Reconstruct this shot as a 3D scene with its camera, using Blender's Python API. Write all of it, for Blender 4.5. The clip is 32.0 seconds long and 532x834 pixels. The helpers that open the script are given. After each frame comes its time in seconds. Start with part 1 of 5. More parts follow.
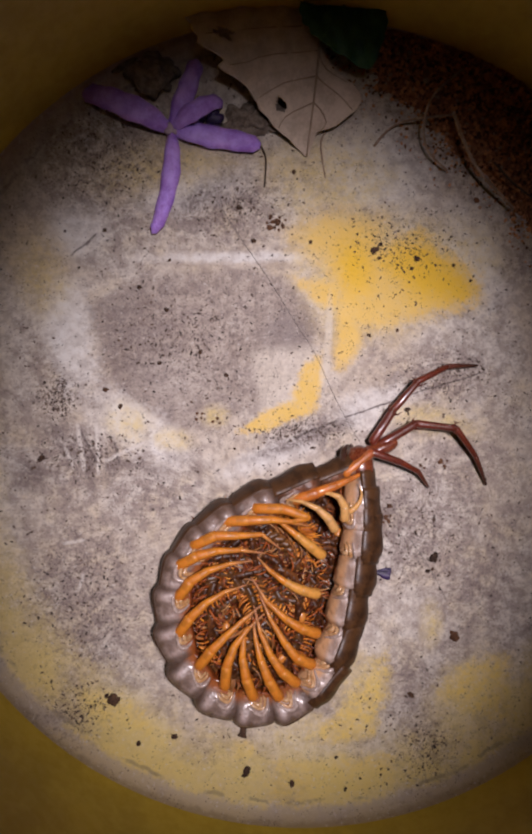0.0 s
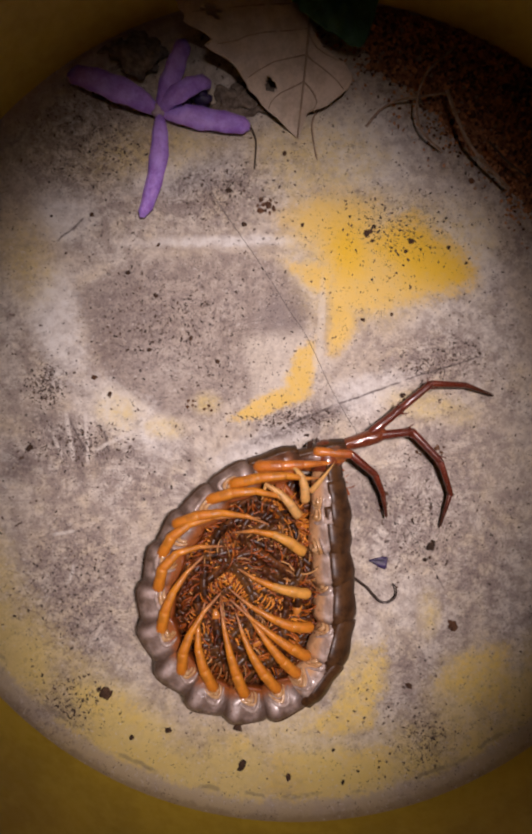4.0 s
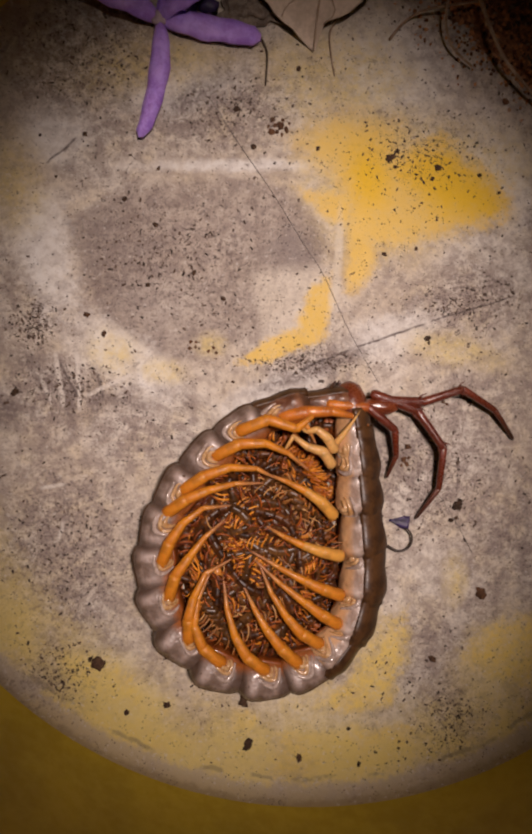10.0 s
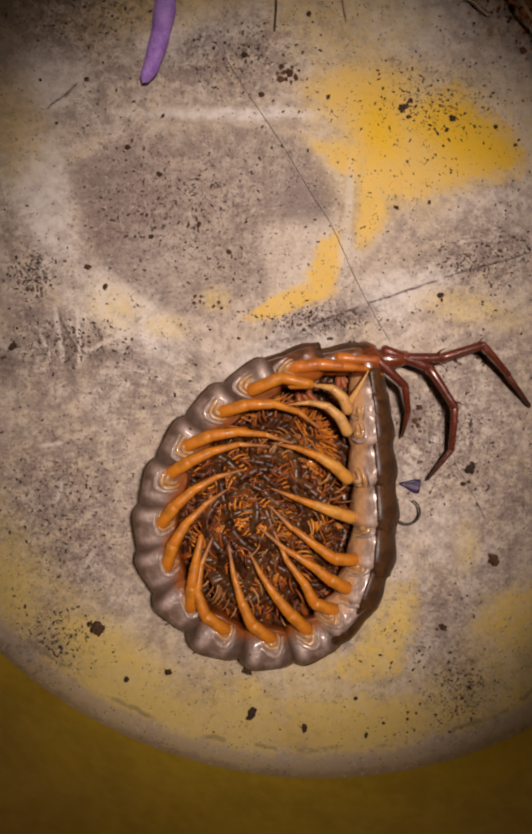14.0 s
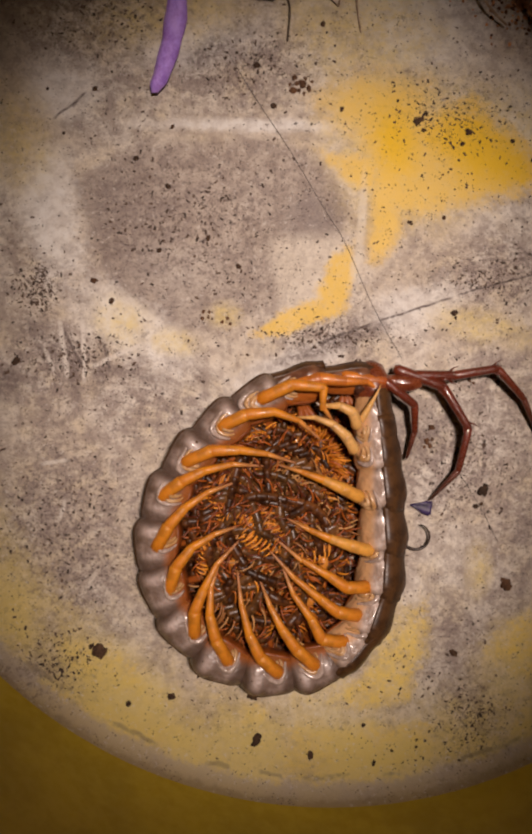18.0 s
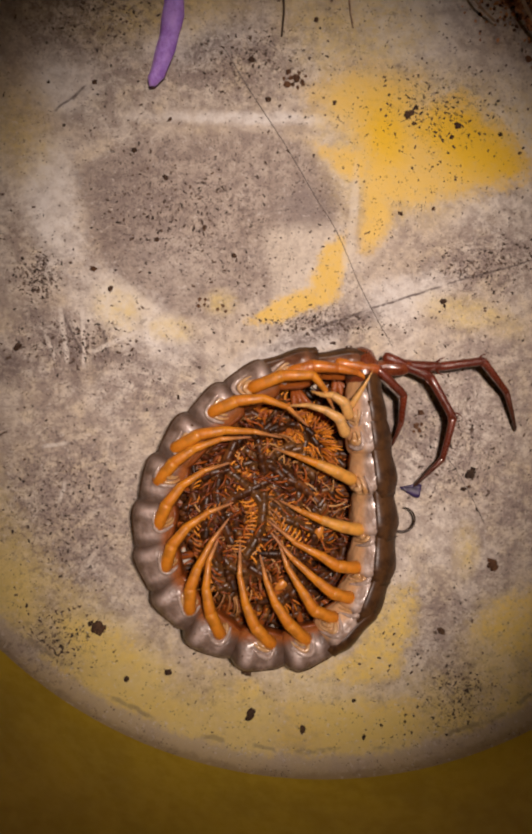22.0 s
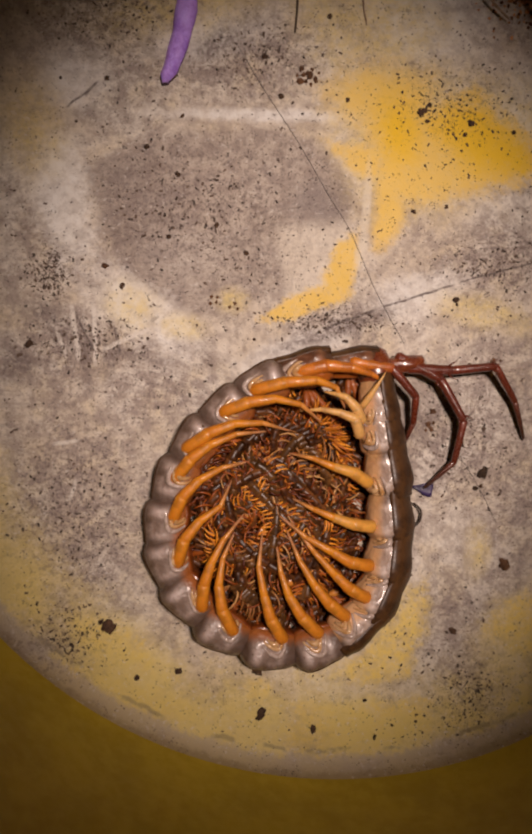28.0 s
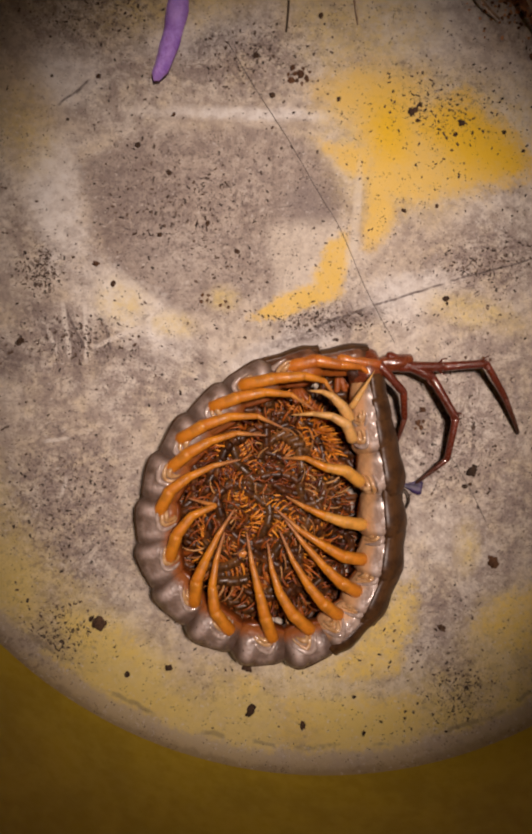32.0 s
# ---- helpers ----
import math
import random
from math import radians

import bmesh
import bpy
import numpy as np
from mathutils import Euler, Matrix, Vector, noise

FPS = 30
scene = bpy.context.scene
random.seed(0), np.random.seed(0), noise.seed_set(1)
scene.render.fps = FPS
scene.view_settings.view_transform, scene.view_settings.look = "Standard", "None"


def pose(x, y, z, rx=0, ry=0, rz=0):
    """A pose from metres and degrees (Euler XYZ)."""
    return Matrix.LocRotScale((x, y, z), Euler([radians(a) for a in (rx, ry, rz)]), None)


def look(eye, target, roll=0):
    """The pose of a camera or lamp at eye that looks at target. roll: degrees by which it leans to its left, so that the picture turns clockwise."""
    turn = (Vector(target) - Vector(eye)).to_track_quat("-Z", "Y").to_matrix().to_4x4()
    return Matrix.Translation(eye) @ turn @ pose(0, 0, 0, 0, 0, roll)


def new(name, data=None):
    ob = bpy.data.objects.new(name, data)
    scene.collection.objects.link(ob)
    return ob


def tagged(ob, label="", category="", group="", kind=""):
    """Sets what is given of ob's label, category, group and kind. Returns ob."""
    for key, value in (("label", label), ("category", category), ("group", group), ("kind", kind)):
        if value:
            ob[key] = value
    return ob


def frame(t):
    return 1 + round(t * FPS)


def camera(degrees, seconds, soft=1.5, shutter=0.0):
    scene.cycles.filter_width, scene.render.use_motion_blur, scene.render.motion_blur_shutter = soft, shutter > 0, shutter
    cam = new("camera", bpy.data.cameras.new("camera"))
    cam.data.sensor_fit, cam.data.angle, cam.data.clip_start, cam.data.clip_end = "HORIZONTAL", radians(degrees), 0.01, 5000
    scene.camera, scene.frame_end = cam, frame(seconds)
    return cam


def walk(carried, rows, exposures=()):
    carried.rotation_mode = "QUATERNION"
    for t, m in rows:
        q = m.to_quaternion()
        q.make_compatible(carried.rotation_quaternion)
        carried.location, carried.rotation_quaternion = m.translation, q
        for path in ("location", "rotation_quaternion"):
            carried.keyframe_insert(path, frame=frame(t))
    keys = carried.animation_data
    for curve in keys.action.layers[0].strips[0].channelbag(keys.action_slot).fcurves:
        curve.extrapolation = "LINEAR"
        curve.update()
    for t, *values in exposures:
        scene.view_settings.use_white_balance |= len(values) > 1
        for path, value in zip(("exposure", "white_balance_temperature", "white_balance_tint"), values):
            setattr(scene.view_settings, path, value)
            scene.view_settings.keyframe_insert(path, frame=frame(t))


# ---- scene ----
cam = camera(39.2, 32.0, soft=3.4)
PATH = [
    (0, -13.89, 24.34, 196.96, 0.035, -5.109, -0.724),
    (0.5, -10.48, 24.25, 196.83, 0.041, -5.125, -0.929),
    (1, -8.53, 23.36, 196.79, 0.066, -5.218, -1.009),
    (1.5, -8.21, 23.08, 196.70, -0.012, -5.140, -1.131),
    (2, -8.36, 22.53, 196.49, 0.060, -5.016, -1.263),
    (2.5, -10.21, 22.57, 196.12, -0.043, -5.137, -1.274),
    (3, -10.73, 22.32, 195.31, -0.047, -5.030, -1.239),
    (3.5, -11.30, 21.96, 194.19, -0.075, -4.970, -1.282),
    (5.5, -10.79, 19.75, 192.46, -0.165, -5.064, -1.209),
    (6, -10.68, 19.10, 192.57, -0.218, -5.028, -1.202),
    (6.5, -10.62, 18.25, 192.86, -0.192, -5.018, -1.190),
    (7, -11.17, 17.47, 192.21, -0.262, -4.956, -1.173),
    (7.5, -12.77, 16.70, 189.60, -0.263, -4.954, -1.254),
    (8, -12.72, 17.42, 186.07, -0.279, -4.925, -1.181),
    (8.5, -11.55, 17.06, 182.54, -0.271, -4.711, -1.095),
    (9, -10.54, 14.04, 179.62, -0.258, -4.581, -1.071),
    (9.5, -9.90, 10.76, 177.18, -0.569, -4.544, -1.026),
    (10, -11.31, 9.32, 174.86, -0.477, -4.654, -0.944),
    (10.5, -9.29, 8.81, 172.74, -0.589, -4.716, -0.914),
    (11, -8.50, 7.46, 171.14, -0.599, -4.735, -0.872),
    (11.5, -8.16, 6.30, 169.09, -0.753, -4.573, -0.890),
    (12, -9.86, 4.87, 167.92, -0.715, -4.508, -0.851),
    (12.2, -9.84, 3.97, 167.65, -0.687, -4.521, -0.808),
    (12.5, -9.83, 3.07, 167.37, -0.659, -4.534, -0.765),
    (13, -9.54, 1.64, 167.59, -0.628, -4.438, -0.732),
    (13.5, -10.51, 0.68, 168.36, -0.661, -4.451, -0.696),
    (14, -11.98, 0.37, 168.85, -0.711, -4.507, -0.572),
    (14.5, -11.88, 0.25, 168.96, -0.678, -4.388, -0.415),
    (16.5, -12.65, 3.01, 165.94, -0.631, -4.254, -0.200),
    (17, -11.94, 3.49, 164.43, -0.590, -4.215, -0.066),
    (17.5, -12.78, 3.65, 163.61, -0.479, -4.428, -0.042),
    (18, -13.54, 4.00, 164.62, -0.593, -4.490, 0.053),
    (18.5, -13.60, 3.84, 167.93, -0.701, -4.394, 0.079),
    (19, -13.62, 2.98, 168.88, -0.772, -4.585, 0.078),
    (19.5, -12.96, 2.24, 169.83, -0.877, -4.714, 0.118),
    (20, -12.40, 1.81, 170.14, -0.883, -4.630, 0.142),
    (20.5, -12.67, 1.25, 170.52, -0.784, -4.710, 0.138),
    (21, -12.85, 1.62, 170.47, -0.904, -4.618, 0.137),
    (21.5, -12.99, 1.65, 170.21, -0.939, -4.552, 0.130),
    (22, -13.02, 1.44, 169.83, -0.884, -4.624, 0.170),
    (22.5, -13.18, 2.04, 169.44, -1.057, -4.723, 0.211),
    (23, -13.87, 1.05, 169.79, -0.995, -4.789, 0.211),
    (23.5, -13.80, 0.74, 170.14, -1.048, -4.886, 0.294),
    (24, -13.61, 0.58, 170.51, -1.034, -4.661, 0.264),
    (24.5, -14.79, 0.42, 170.67, -1.014, -4.692, 0.260),
    (25, -15.66, 0.17, 170.45, -1.050, -4.791, 0.256),
    (25.5, -15.79, -0.23, 170.89, -1.056, -4.796, 0.294),
    (27.5, -15.59, 1.02, 169.19, -1.090, -4.627, 0.396),
    (28, -15.79, 1.20, 168.91, -0.962, -4.683, 0.382),
    (28.5, -14.80, 1.60, 169.11, -1.057, -4.811, 0.465),
    (29, -14.32, 1.71, 169.38, -1.092, -4.812, 0.466),
    (29.5, -13.54, 1.53, 169.48, -1.025, -4.840, 0.470),
    (30, -13.76, 1.33, 169.68, -0.942, -4.804, 0.482),
    (30.5, -14.53, 1.30, 169.43, -0.940, -4.749, 0.463),
    (31, -13.97, 1.76, 169.30, -1.084, -4.732, 0.519),
    (31.5, -13.80, 1.65, 169.37, -1.066, -4.726, 0.518),
    (32, -14.35, 1.07, 169.67, -1.083, -4.909, 0.523),
]
walk(cam, [(t, pose(x / 1000, y / 1000, z / 1000, rx, ry, rz)) for t, x, y, z, rx, ry, rz in PATH],
     exposures=[(0.0, -0.20, 5400, 18), (4.0, -0.24, 5820, 20), (9.0, -0.34, 6120, 18), (13.0, -0.42, 6440, 17), (20.0, -0.28, 6380, 15), (25.0, -0.36, 6480, 17), (32.0, -0.36, 6460, 17)])

# ---- world and light: an added spot lamp over the open bucket, dim daylight round it ----
world = bpy.data.worlds.new("dim_daylight")
scene.world = world
world.use_nodes = True
sky = world.node_tree.nodes.new("ShaderNodeTexSky")
sky.sky_type, sky.sun_disc, sky.sun_elevation, sky.sun_rotation = "NISHITA", False, radians(50), radians(120)
back = world.node_tree.nodes["Background"]
back.inputs["Strength"].default_value = 0.0006
world.node_tree.links.new(sky.outputs[0], back.inputs["Color"])

# added lamp without a source in the place; its soft edge makes the vignette
vignette_spot = bpy.data.lights.new("vignette_spot", "SPOT")
vignette_spot.energy, vignette_spot.color = 10.0, (1.0, 0.81, 0.68)
vignette_spot.shadow_soft_size = 0.026
vignette_spot.spot_size, vignette_spot.spot_blend = radians(26.5), 0.72
new("vignette_spot", vignette_spot).matrix_world = look((0.040, 0.060, 0.425), (0.0050, 0.0085, 0.0)) @ Matrix.Rotation(radians(30), 4, "Z") @ Matrix.Diagonal((0.83, 1.0, 1.0, 1.0))


# ---- materials ----
class Nodes:
    """Short hand for a node tree: numbers or sockets go into each node, its first output comes out."""

    def __init__(self, name):
        self.mat = bpy.data.materials.new(name)
        self.mat.use_nodes = True
        self.tree = self.mat.node_tree
        self.bsdf = self.tree.nodes["Principled BSDF"]

    def put(self, socket, value):
        if isinstance(value, bpy.types.NodeSocket):
            self.tree.links.new(value, socket)
        elif isinstance(value, (tuple, list)) and len(value) == 3 and socket.type == "RGBA":
            socket.default_value = (*value, 1)
        else:
            socket.default_value = value

    def math(self, op, a, b=0.0, c=0.0, clamp=False):
        n = self.tree.nodes.new("ShaderNodeMath")
        n.operation, n.use_clamp = op, clamp
        for s, v in zip(n.inputs, (a, b, c)):
            self.put(s, v)
        return n.outputs[0]

    def step(self, value, lo, hi, a=0.0, b=1.0):
        n = self.tree.nodes.new("ShaderNodeMapRange")
        n.interpolation_type = "SMOOTHSTEP"
        for s, v in zip(n.inputs, (value, lo, hi, a, b)):
            self.put(s, v)
        return n.outputs[0]

    def mix(self, f, a, b):
        n = self.tree.nodes.new("ShaderNodeMix")
        n.data_type = "RGBA"
        self.put(n.inputs[0], f)
        self.put(n.inputs[6], a)
        self.put(n.inputs[7], b)
        return n.outputs[2]

    def noise(self, where, scale, detail=4.0, rough=0.55):
        n = self.tree.nodes.new("ShaderNodeTexNoise")
        self.put(n.inputs["Vector"], where)
        self.put(n.inputs["Scale"], scale)
        self.put(n.inputs["Detail"], detail)
        self.put(n.inputs["Roughness"], rough)
        return n.outputs[0]

    def cells(self, where, scale, out="Distance"):
        n = self.tree.nodes.new("ShaderNodeTexVoronoi")
        self.put(n.inputs["Vector"], where)
        self.put(n.inputs["Scale"], scale)
        return n.outputs[out]

    def place(self):
        """The place in the world in millimetres, as a vector and as x and y."""
        g = self.tree.nodes.new("ShaderNodeNewGeometry")
        s = self.tree.nodes.new("ShaderNodeVectorMath")
        s.operation = "SCALE"
        self.put(s.inputs[0], g.outputs["Position"])
        s.inputs["Scale"].default_value = 1000
        x = self.tree.nodes.new("ShaderNodeSeparateXYZ")
        self.put(x.inputs[0], s.outputs[0])
        return s.outputs[0], x.outputs[0], x.outputs[1], x.outputs[2]

    def local(self):
        """The place on the object itself, in millimetres."""
        g = self.tree.nodes.new("ShaderNodeTexCoord")
        s = self.tree.nodes.new("ShaderNodeVectorMath")
        s.operation = "SCALE"
        self.put(s.inputs[0], g.outputs["Object"])
        s.inputs["Scale"].default_value = 1000
        x = self.tree.nodes.new("ShaderNodeSeparateXYZ")
        self.put(x.inputs[0], s.outputs[0])
        return s.outputs[0], x.outputs[0], x.outputs[1], x.outputs[2]

    def chance(self):
        return self.tree.nodes.new("ShaderNodeObjectInfo").outputs["Random"]

    def island(self):
        return self.tree.nodes.new("ShaderNodeNewGeometry").outputs["Random Per Island"]

    def done(self, color, rough=0.5, bump=None, height=0.0002, coat=0.0, sheen=0.0, sss=0.0, spec=0.5):
        b = self.bsdf
        self.put(b.inputs["Base Color"], color)
        self.put(b.inputs["Roughness"], rough)
        b.inputs["Coat Weight"].default_value = coat
        b.inputs["Coat Roughness"].default_value = 0.12
        b.inputs["Specular IOR Level"].default_value = spec
        if sss:
            b.inputs["Subsurface Weight"].default_value = sss
            b.inputs["Subsurface Radius"].default_value = (0.0012, 0.0006, 0.0003)
            b.inputs["Subsurface Scale"].default_value = 1.0
        if bump is not None:
            n = self.tree.nodes.new("ShaderNodeBump")
            n.inputs["Strength"].default_value = 1.0
            n.inputs["Distance"].default_value = height
            self.put(n.inputs["Height"], bump)
            self.tree.links.new(n.outputs[0], b.inputs["Normal"])
        return self.mat


def blob(n, px, py, wob, cx, cy, rx, ry, turn=0.0, soft=0.35):
    """A stain: 1 inside a turned ellipse with a ragged edge, 0 outside."""
    c, s = math.cos(radians(turn)), math.sin(radians(turn))
    dx, dy = n.math("SUBTRACT", px, cx), n.math("SUBTRACT", py, cy)
    u = n.math("ADD", n.math("MULTIPLY", dx, c / rx), n.math("MULTIPLY", dy, s / rx))
    v = n.math("ADD", n.math("MULTIPLY", dx, -s / ry), n.math("MULTIPLY", dy, c / ry))
    d = n.math("SQRT", n.math("ADD", n.math("MULTIPLY", u, u), n.math("MULTIPLY", v, v)))
    return n.step(n.math("ADD", d, wob), 1 + soft * 0.9, 1 - soft * 0.9)


def most(n, masks):
    m = masks[0]
    for k in masks[1:]:
        m = n.math("MAXIMUM", m, k)
    return m


def field(n, x, y, wob, corners, soft):
    """A stain with straight, ragged sides: 1 inside a convex outline in millimetres, 0 outside."""
    area = sum(a[0] * b[1] - b[0] * a[1] for a, b in zip(corners, corners[1:] + corners[:1]))
    far = None
    for (ax, ay), (bx, by) in zip(corners, corners[1:] + corners[:1]):
        ln = math.copysign(math.hypot(bx - ax, by - ay), area)
        nx, ny = (by - ay) / ln, (ax - bx) / ln
        d = n.math("ADD", n.math("MULTIPLY", x, nx), n.math("MULTIPLY_ADD", y, ny, -(ax * nx + ay * ny)))
        far = d if far is None else n.math("SMOOTH_MAX", far, d, 3.0)
    return n.step(n.math("ADD", far, wob), soft, -soft)


# where dirt has gathered on the bottom: centre and half axes in millimetres
DIRTY = ((-42, 15, 13, 6), (14, 20, 15, 3.0), (46, -66, 8, 10), (-50, 30, 5, 6), (-38, 92, 16, 14), (42, -8, 14, 14), (-44, -22, 14, 20), (40, 70, 14, 9), (-18, 44, 20, 13), (52, 34, 12, 7), (-4, 80, 13, 8), (-48, -52, 10, 8))


def floor_material():
    n = Nodes("worn_painted_floor")
    p, x, y, z = n.place()
    big, mid, fine, mottle = n.noise(p, 0.035, 5), n.noise(p, 0.16, 6, 0.6), n.noise(p, 0.8, 6, 0.65), n.noise(p, 0.30, 8, 0.68)
    wob = n.math("ADD", n.math("MULTIPLY", n.math("SUBTRACT", mid, 0.5), 1.5), n.math("MULTIPLY", n.math("SUBTRACT", fine, 0.5), 1.3))
    ragged = n.math("ADD", n.math("MULTIPLY", n.math("SUBTRACT", mid, 0.5), 9.0), n.math("MULTIPLY", n.math("SUBTRACT", fine, 0.5), 6.0))
    smooth = n.math("MULTIPLY", ragged, 0.5)
    b = lambda *a, **k: blob(n, x, y, wob, *a, **k)
    f = lambda soft, *c: field(n, x, y, ragged, list(c), soft)
    fs = lambda soft, *c: field(n, x, y, smooth, list(c), soft)
    # worn cream ground
    col = n.mix(n.step(big, 0.38, 0.62), (0.59, 0.515, 0.41), (0.69, 0.645, 0.57))
    col = n.mix(n.step(n.noise(p, 0.09, 5, 0.6), 0.46, 0.66, 0.0, 0.45), col, (0.66, 0.545, 0.33))
    col = n.mix(n.step(mottle, 0.42, 0.63, 0.0, 0.65), col, (0.37, 0.31, 0.26))
    film = n.noise(p, 0.62, 7, 0.72)
    col = n.mix(n.step(film, 0.48, 0.60, 0.0, 0.45), col, (0.31, 0.255, 0.22))
    # grey-brown where the paint is rubbed off
    worn = most(n, [n.step(n.noise(p, 0.05, 4, 0.6), 0.45, 0.62, 0.1, 0.75), b(-44, -24, 17, 25, soft=0.8), b(-47, 12, 15, 10, soft=0.8), b(-26, 4, 14, 9, soft=0.9), b(42, -6, 17, 15, soft=0.9), b(53, 36, 14, 8, soft=0.8), b(46, -67, 8, 11, soft=0.8), b(15, 20, 17, 4, 24, soft=0.8),
                    b(-38, 94, 19, 18, soft=0.6), b(-8, 79, 17, 9, 15, soft=0.8), b(40, -45, 9, 6, soft=0.9), b(-47, -56, 10, 8, -40, soft=0.9), b(54, 6, 12, 14, soft=1.0), b(-12, -64, 8, 5, soft=0.9), b(62, -22, 14, 14, soft=0.9)])
    col = n.mix(n.math("MULTIPLY", worn, n.step(mottle, 0.36, 0.61, 0.15, 0.9)), col, (0.27, 0.22, 0.195))
    grain = n.noise(p, 1.15, 5, 0.75)
    col = n.mix(n.math("MULTIPLY", n.step(grain, 0.51, 0.61, 0.0, 0.7), worn), col, (0.14, 0.11, 0.10))
    # the grey oval left by a moulded foot, darker along its far side
    oval = fs(1.6, (-42.4, 53.5), (-39.7, 41.5), (-35.4, 31.8), (-26.9, 24.6), (-17.2, 20.9), (-4.8, 23.5), (8, 31), (17.3, 42), (18.3, 49), (15.3, 55.4), (8.8, 61.2), (-2.8, 64.0), (-20.6, 62.7), (-34.3, 58.3))
    greys = n.mix(n.step(mottle, 0.38, 0.62), (0.42, 0.36, 0.305), (0.27, 0.22, 0.19))
    greys = n.mix(n.math("MULTIPLY", b(-31, 42, 11, 15, 25, soft=0.9), n.step(fine, 0.35, 0.6, 0.3, 0.9)), greys, (0.20, 0.16, 0.145))
    greys = n.mix(b(11, 47, 7, 5, soft=0.9), greys, (0.22, 0.18, 0.165))
    greys = n.mix(n.math("MULTIPLY", b(-20, 35, 8, 6, soft=0.9), n.step(mid, 0.4, 0.6, 0.2, 0.8)), greys, (0.50, 0.45, 0.40))
    greys = n.mix(n.step(grain, 0.52, 0.61, 0.0, 0.65), greys, (0.12, 0.095, 0.085))
    col = n.mix(n.math("MULTIPLY", oval, n.step(film, 0.4, 0.62, 0.95, 0.8)), col, greys)
    # white scuffs round it, and a cream notch in its near side
    halo = most(n, [b(-47, 46, 6, 13, 8, soft=0.6), b(-30, 22, 13, 5, -35, soft=0.6), b(-3, 66.5, 21, 1.3, 1, soft=0.7), b(34, 90, 13, 9, -40, soft=0.7), b(60, 66, 8, 12, soft=0.8), b(-45, 73, 6, 6, soft=0.8), b(33, 27, 10, 4, 18, soft=0.8), b(5, 14, 12, 3, 20, soft=0.9), b(-15, 84, 12, 4, 10, soft=0.9)])
    col = n.mix(n.math("MULTIPLY", halo, n.step(mottle, 0.36, 0.62, 0.95, 0.5)), col, (0.74, 0.725, 0.69))
    notch = fs(2.2, (-0.5, 41), (19.1, 43.4), (20.5, 34), (11.0, 26.5), (3.0, 24.0), (1.0, 33.6))
    col = n.mix(n.math("MULTIPLY", notch, n.step(film, 0.4, 0.62, 0.85, 0.5)), col, (0.66, 0.60, 0.50))
    # leftover yellow paint, rubbed through in places
    rub = n.noise(p, 0.42, 9, 0.74)
    soft_wob = n.math("ADD", n.math("MULTIPLY", n.math("SUBTRACT", mid, 0.5), 1.3), n.math("MULTIPLY", n.math("SUBTRACT", fine, 0.5), 0.6))
    s = lambda *a, **k: blob(n, x, y, soft_wob, *a, **k)
    faint = most(n, [s(-9.8, 24.6, 3.4, 2.6, soft=0.7), f(6.0, (2, 94), (31, 99), (41, 88), (31, 77), (10, 79)), f(7.0, (13, 80), (31, 82), (66, 74), (70, 62), (60, 50), (38, 47), (22, 38), (18, 50), (12, 58)), s(-54, 62, 6, 9, soft=0.9), s(-21, 18.6, 5, 2.6, -10, soft=0.7), s(-32, 23, 6, 4, -30, soft=0.9),
                     s(49, 23, 11, 3.4, -12, soft=0.7), s(47.8, -32, 2.6, 5, soft=0.8), s(28, -52, 7, 12, -20, soft=0.5), s(57, -50, 10, 7, 25, soft=0.6), s(-35, -53, 8, 6, -20, soft=0.6), s(-55, -43, 4, 7, soft=0.7), s(-28, -58, 14, 4, -28, soft=0.6),
                     s(-30, -68, 34, 5, -20, soft=0.8), s(27, -72, 17, 6, 2, soft=0.7), s(-3, -70, 12, 5, soft=0.9), s(60, -66, 10, 8, soft=0.8), s(-22, 90, 16, 6, 10, soft=0.9), s(12, -60, 9, 5, soft=0.8)])
    col = n.mix(n.math("MULTIPLY", faint, n.step(rub, 0.36, 0.60, 0.75, 0.30)), col, (0.70, 0.565, 0.23))
    near = most(n, [f(2.0, (35, -41), (35, -51), (31, -62), (20, -63), (15, -61), (25, -50)), f(2.0, (-46, -46), (-37, -48), (-28, -53), (-27, -59), (-42, -55)), f(2.5, (-62, -47), (-50, -52), (-33, -60), (-17, -63), (-15, -69), (-30, -70), (-50, -61)),
                    f(2.0, (5, -65), (20, -66), (36, -65), (37, -74), (20, -79), (4, -78)), f(2.2, (49, -51), (56, -44), (70, -42), (70, -58), (58, -57)), fs(1.2, (-6, -61), (0, -62), (-1, -66), (-6, -66)), f(2.0, (-30, -72), (-10, -76), (-4, -80), (-22, -80))])
    col = n.mix(n.math("MULTIPLY", near, n.step(rub, 0.34, 0.60, 0.88, 0.40)), col, (0.76, 0.56, 0.12))
    strong = most(n, [f(3.5, (22, 56), (27, 69), (45, 73), (61, 62), (63, 54), (53, 49.5), (38, 48), (24, 44)), fs(2.0, (21.7, 57.5), (28, 58), (30, 44), (24, 36), (20.8, 38), (22.0, 46)), fs(1.5, (12, 60.5), (24, 60), (24, 53), (18, 54)),
                      f(5.0, (10, 72), (21, 79), (36, 77), (38, 62), (28, 57), (17, 66)), fs(1.0, (-3.6, 20.6), (4.5, 27.4), (14, 30.5), (17.8, 32), (17.8, 26.6), (11, 22.8), (0.3, 19.6)),
                      fs(1.2, (10.5, 29), (14.2, 39), (18.9, 41), (18, 26.4), (12.8, 25.2))])
    col = n.mix(n.math("MULTIPLY", strong, n.step(rub, 0.28, 0.54, 0.55, 0.96)), col, (0.76, 0.525, 0.12))
    pure = most(n, [f(4.0, (34, 66), (46, 72), (60, 60), (59.5, 54), (44, 56)), s(28, 64, 5, 7, 10, soft=0.9)])
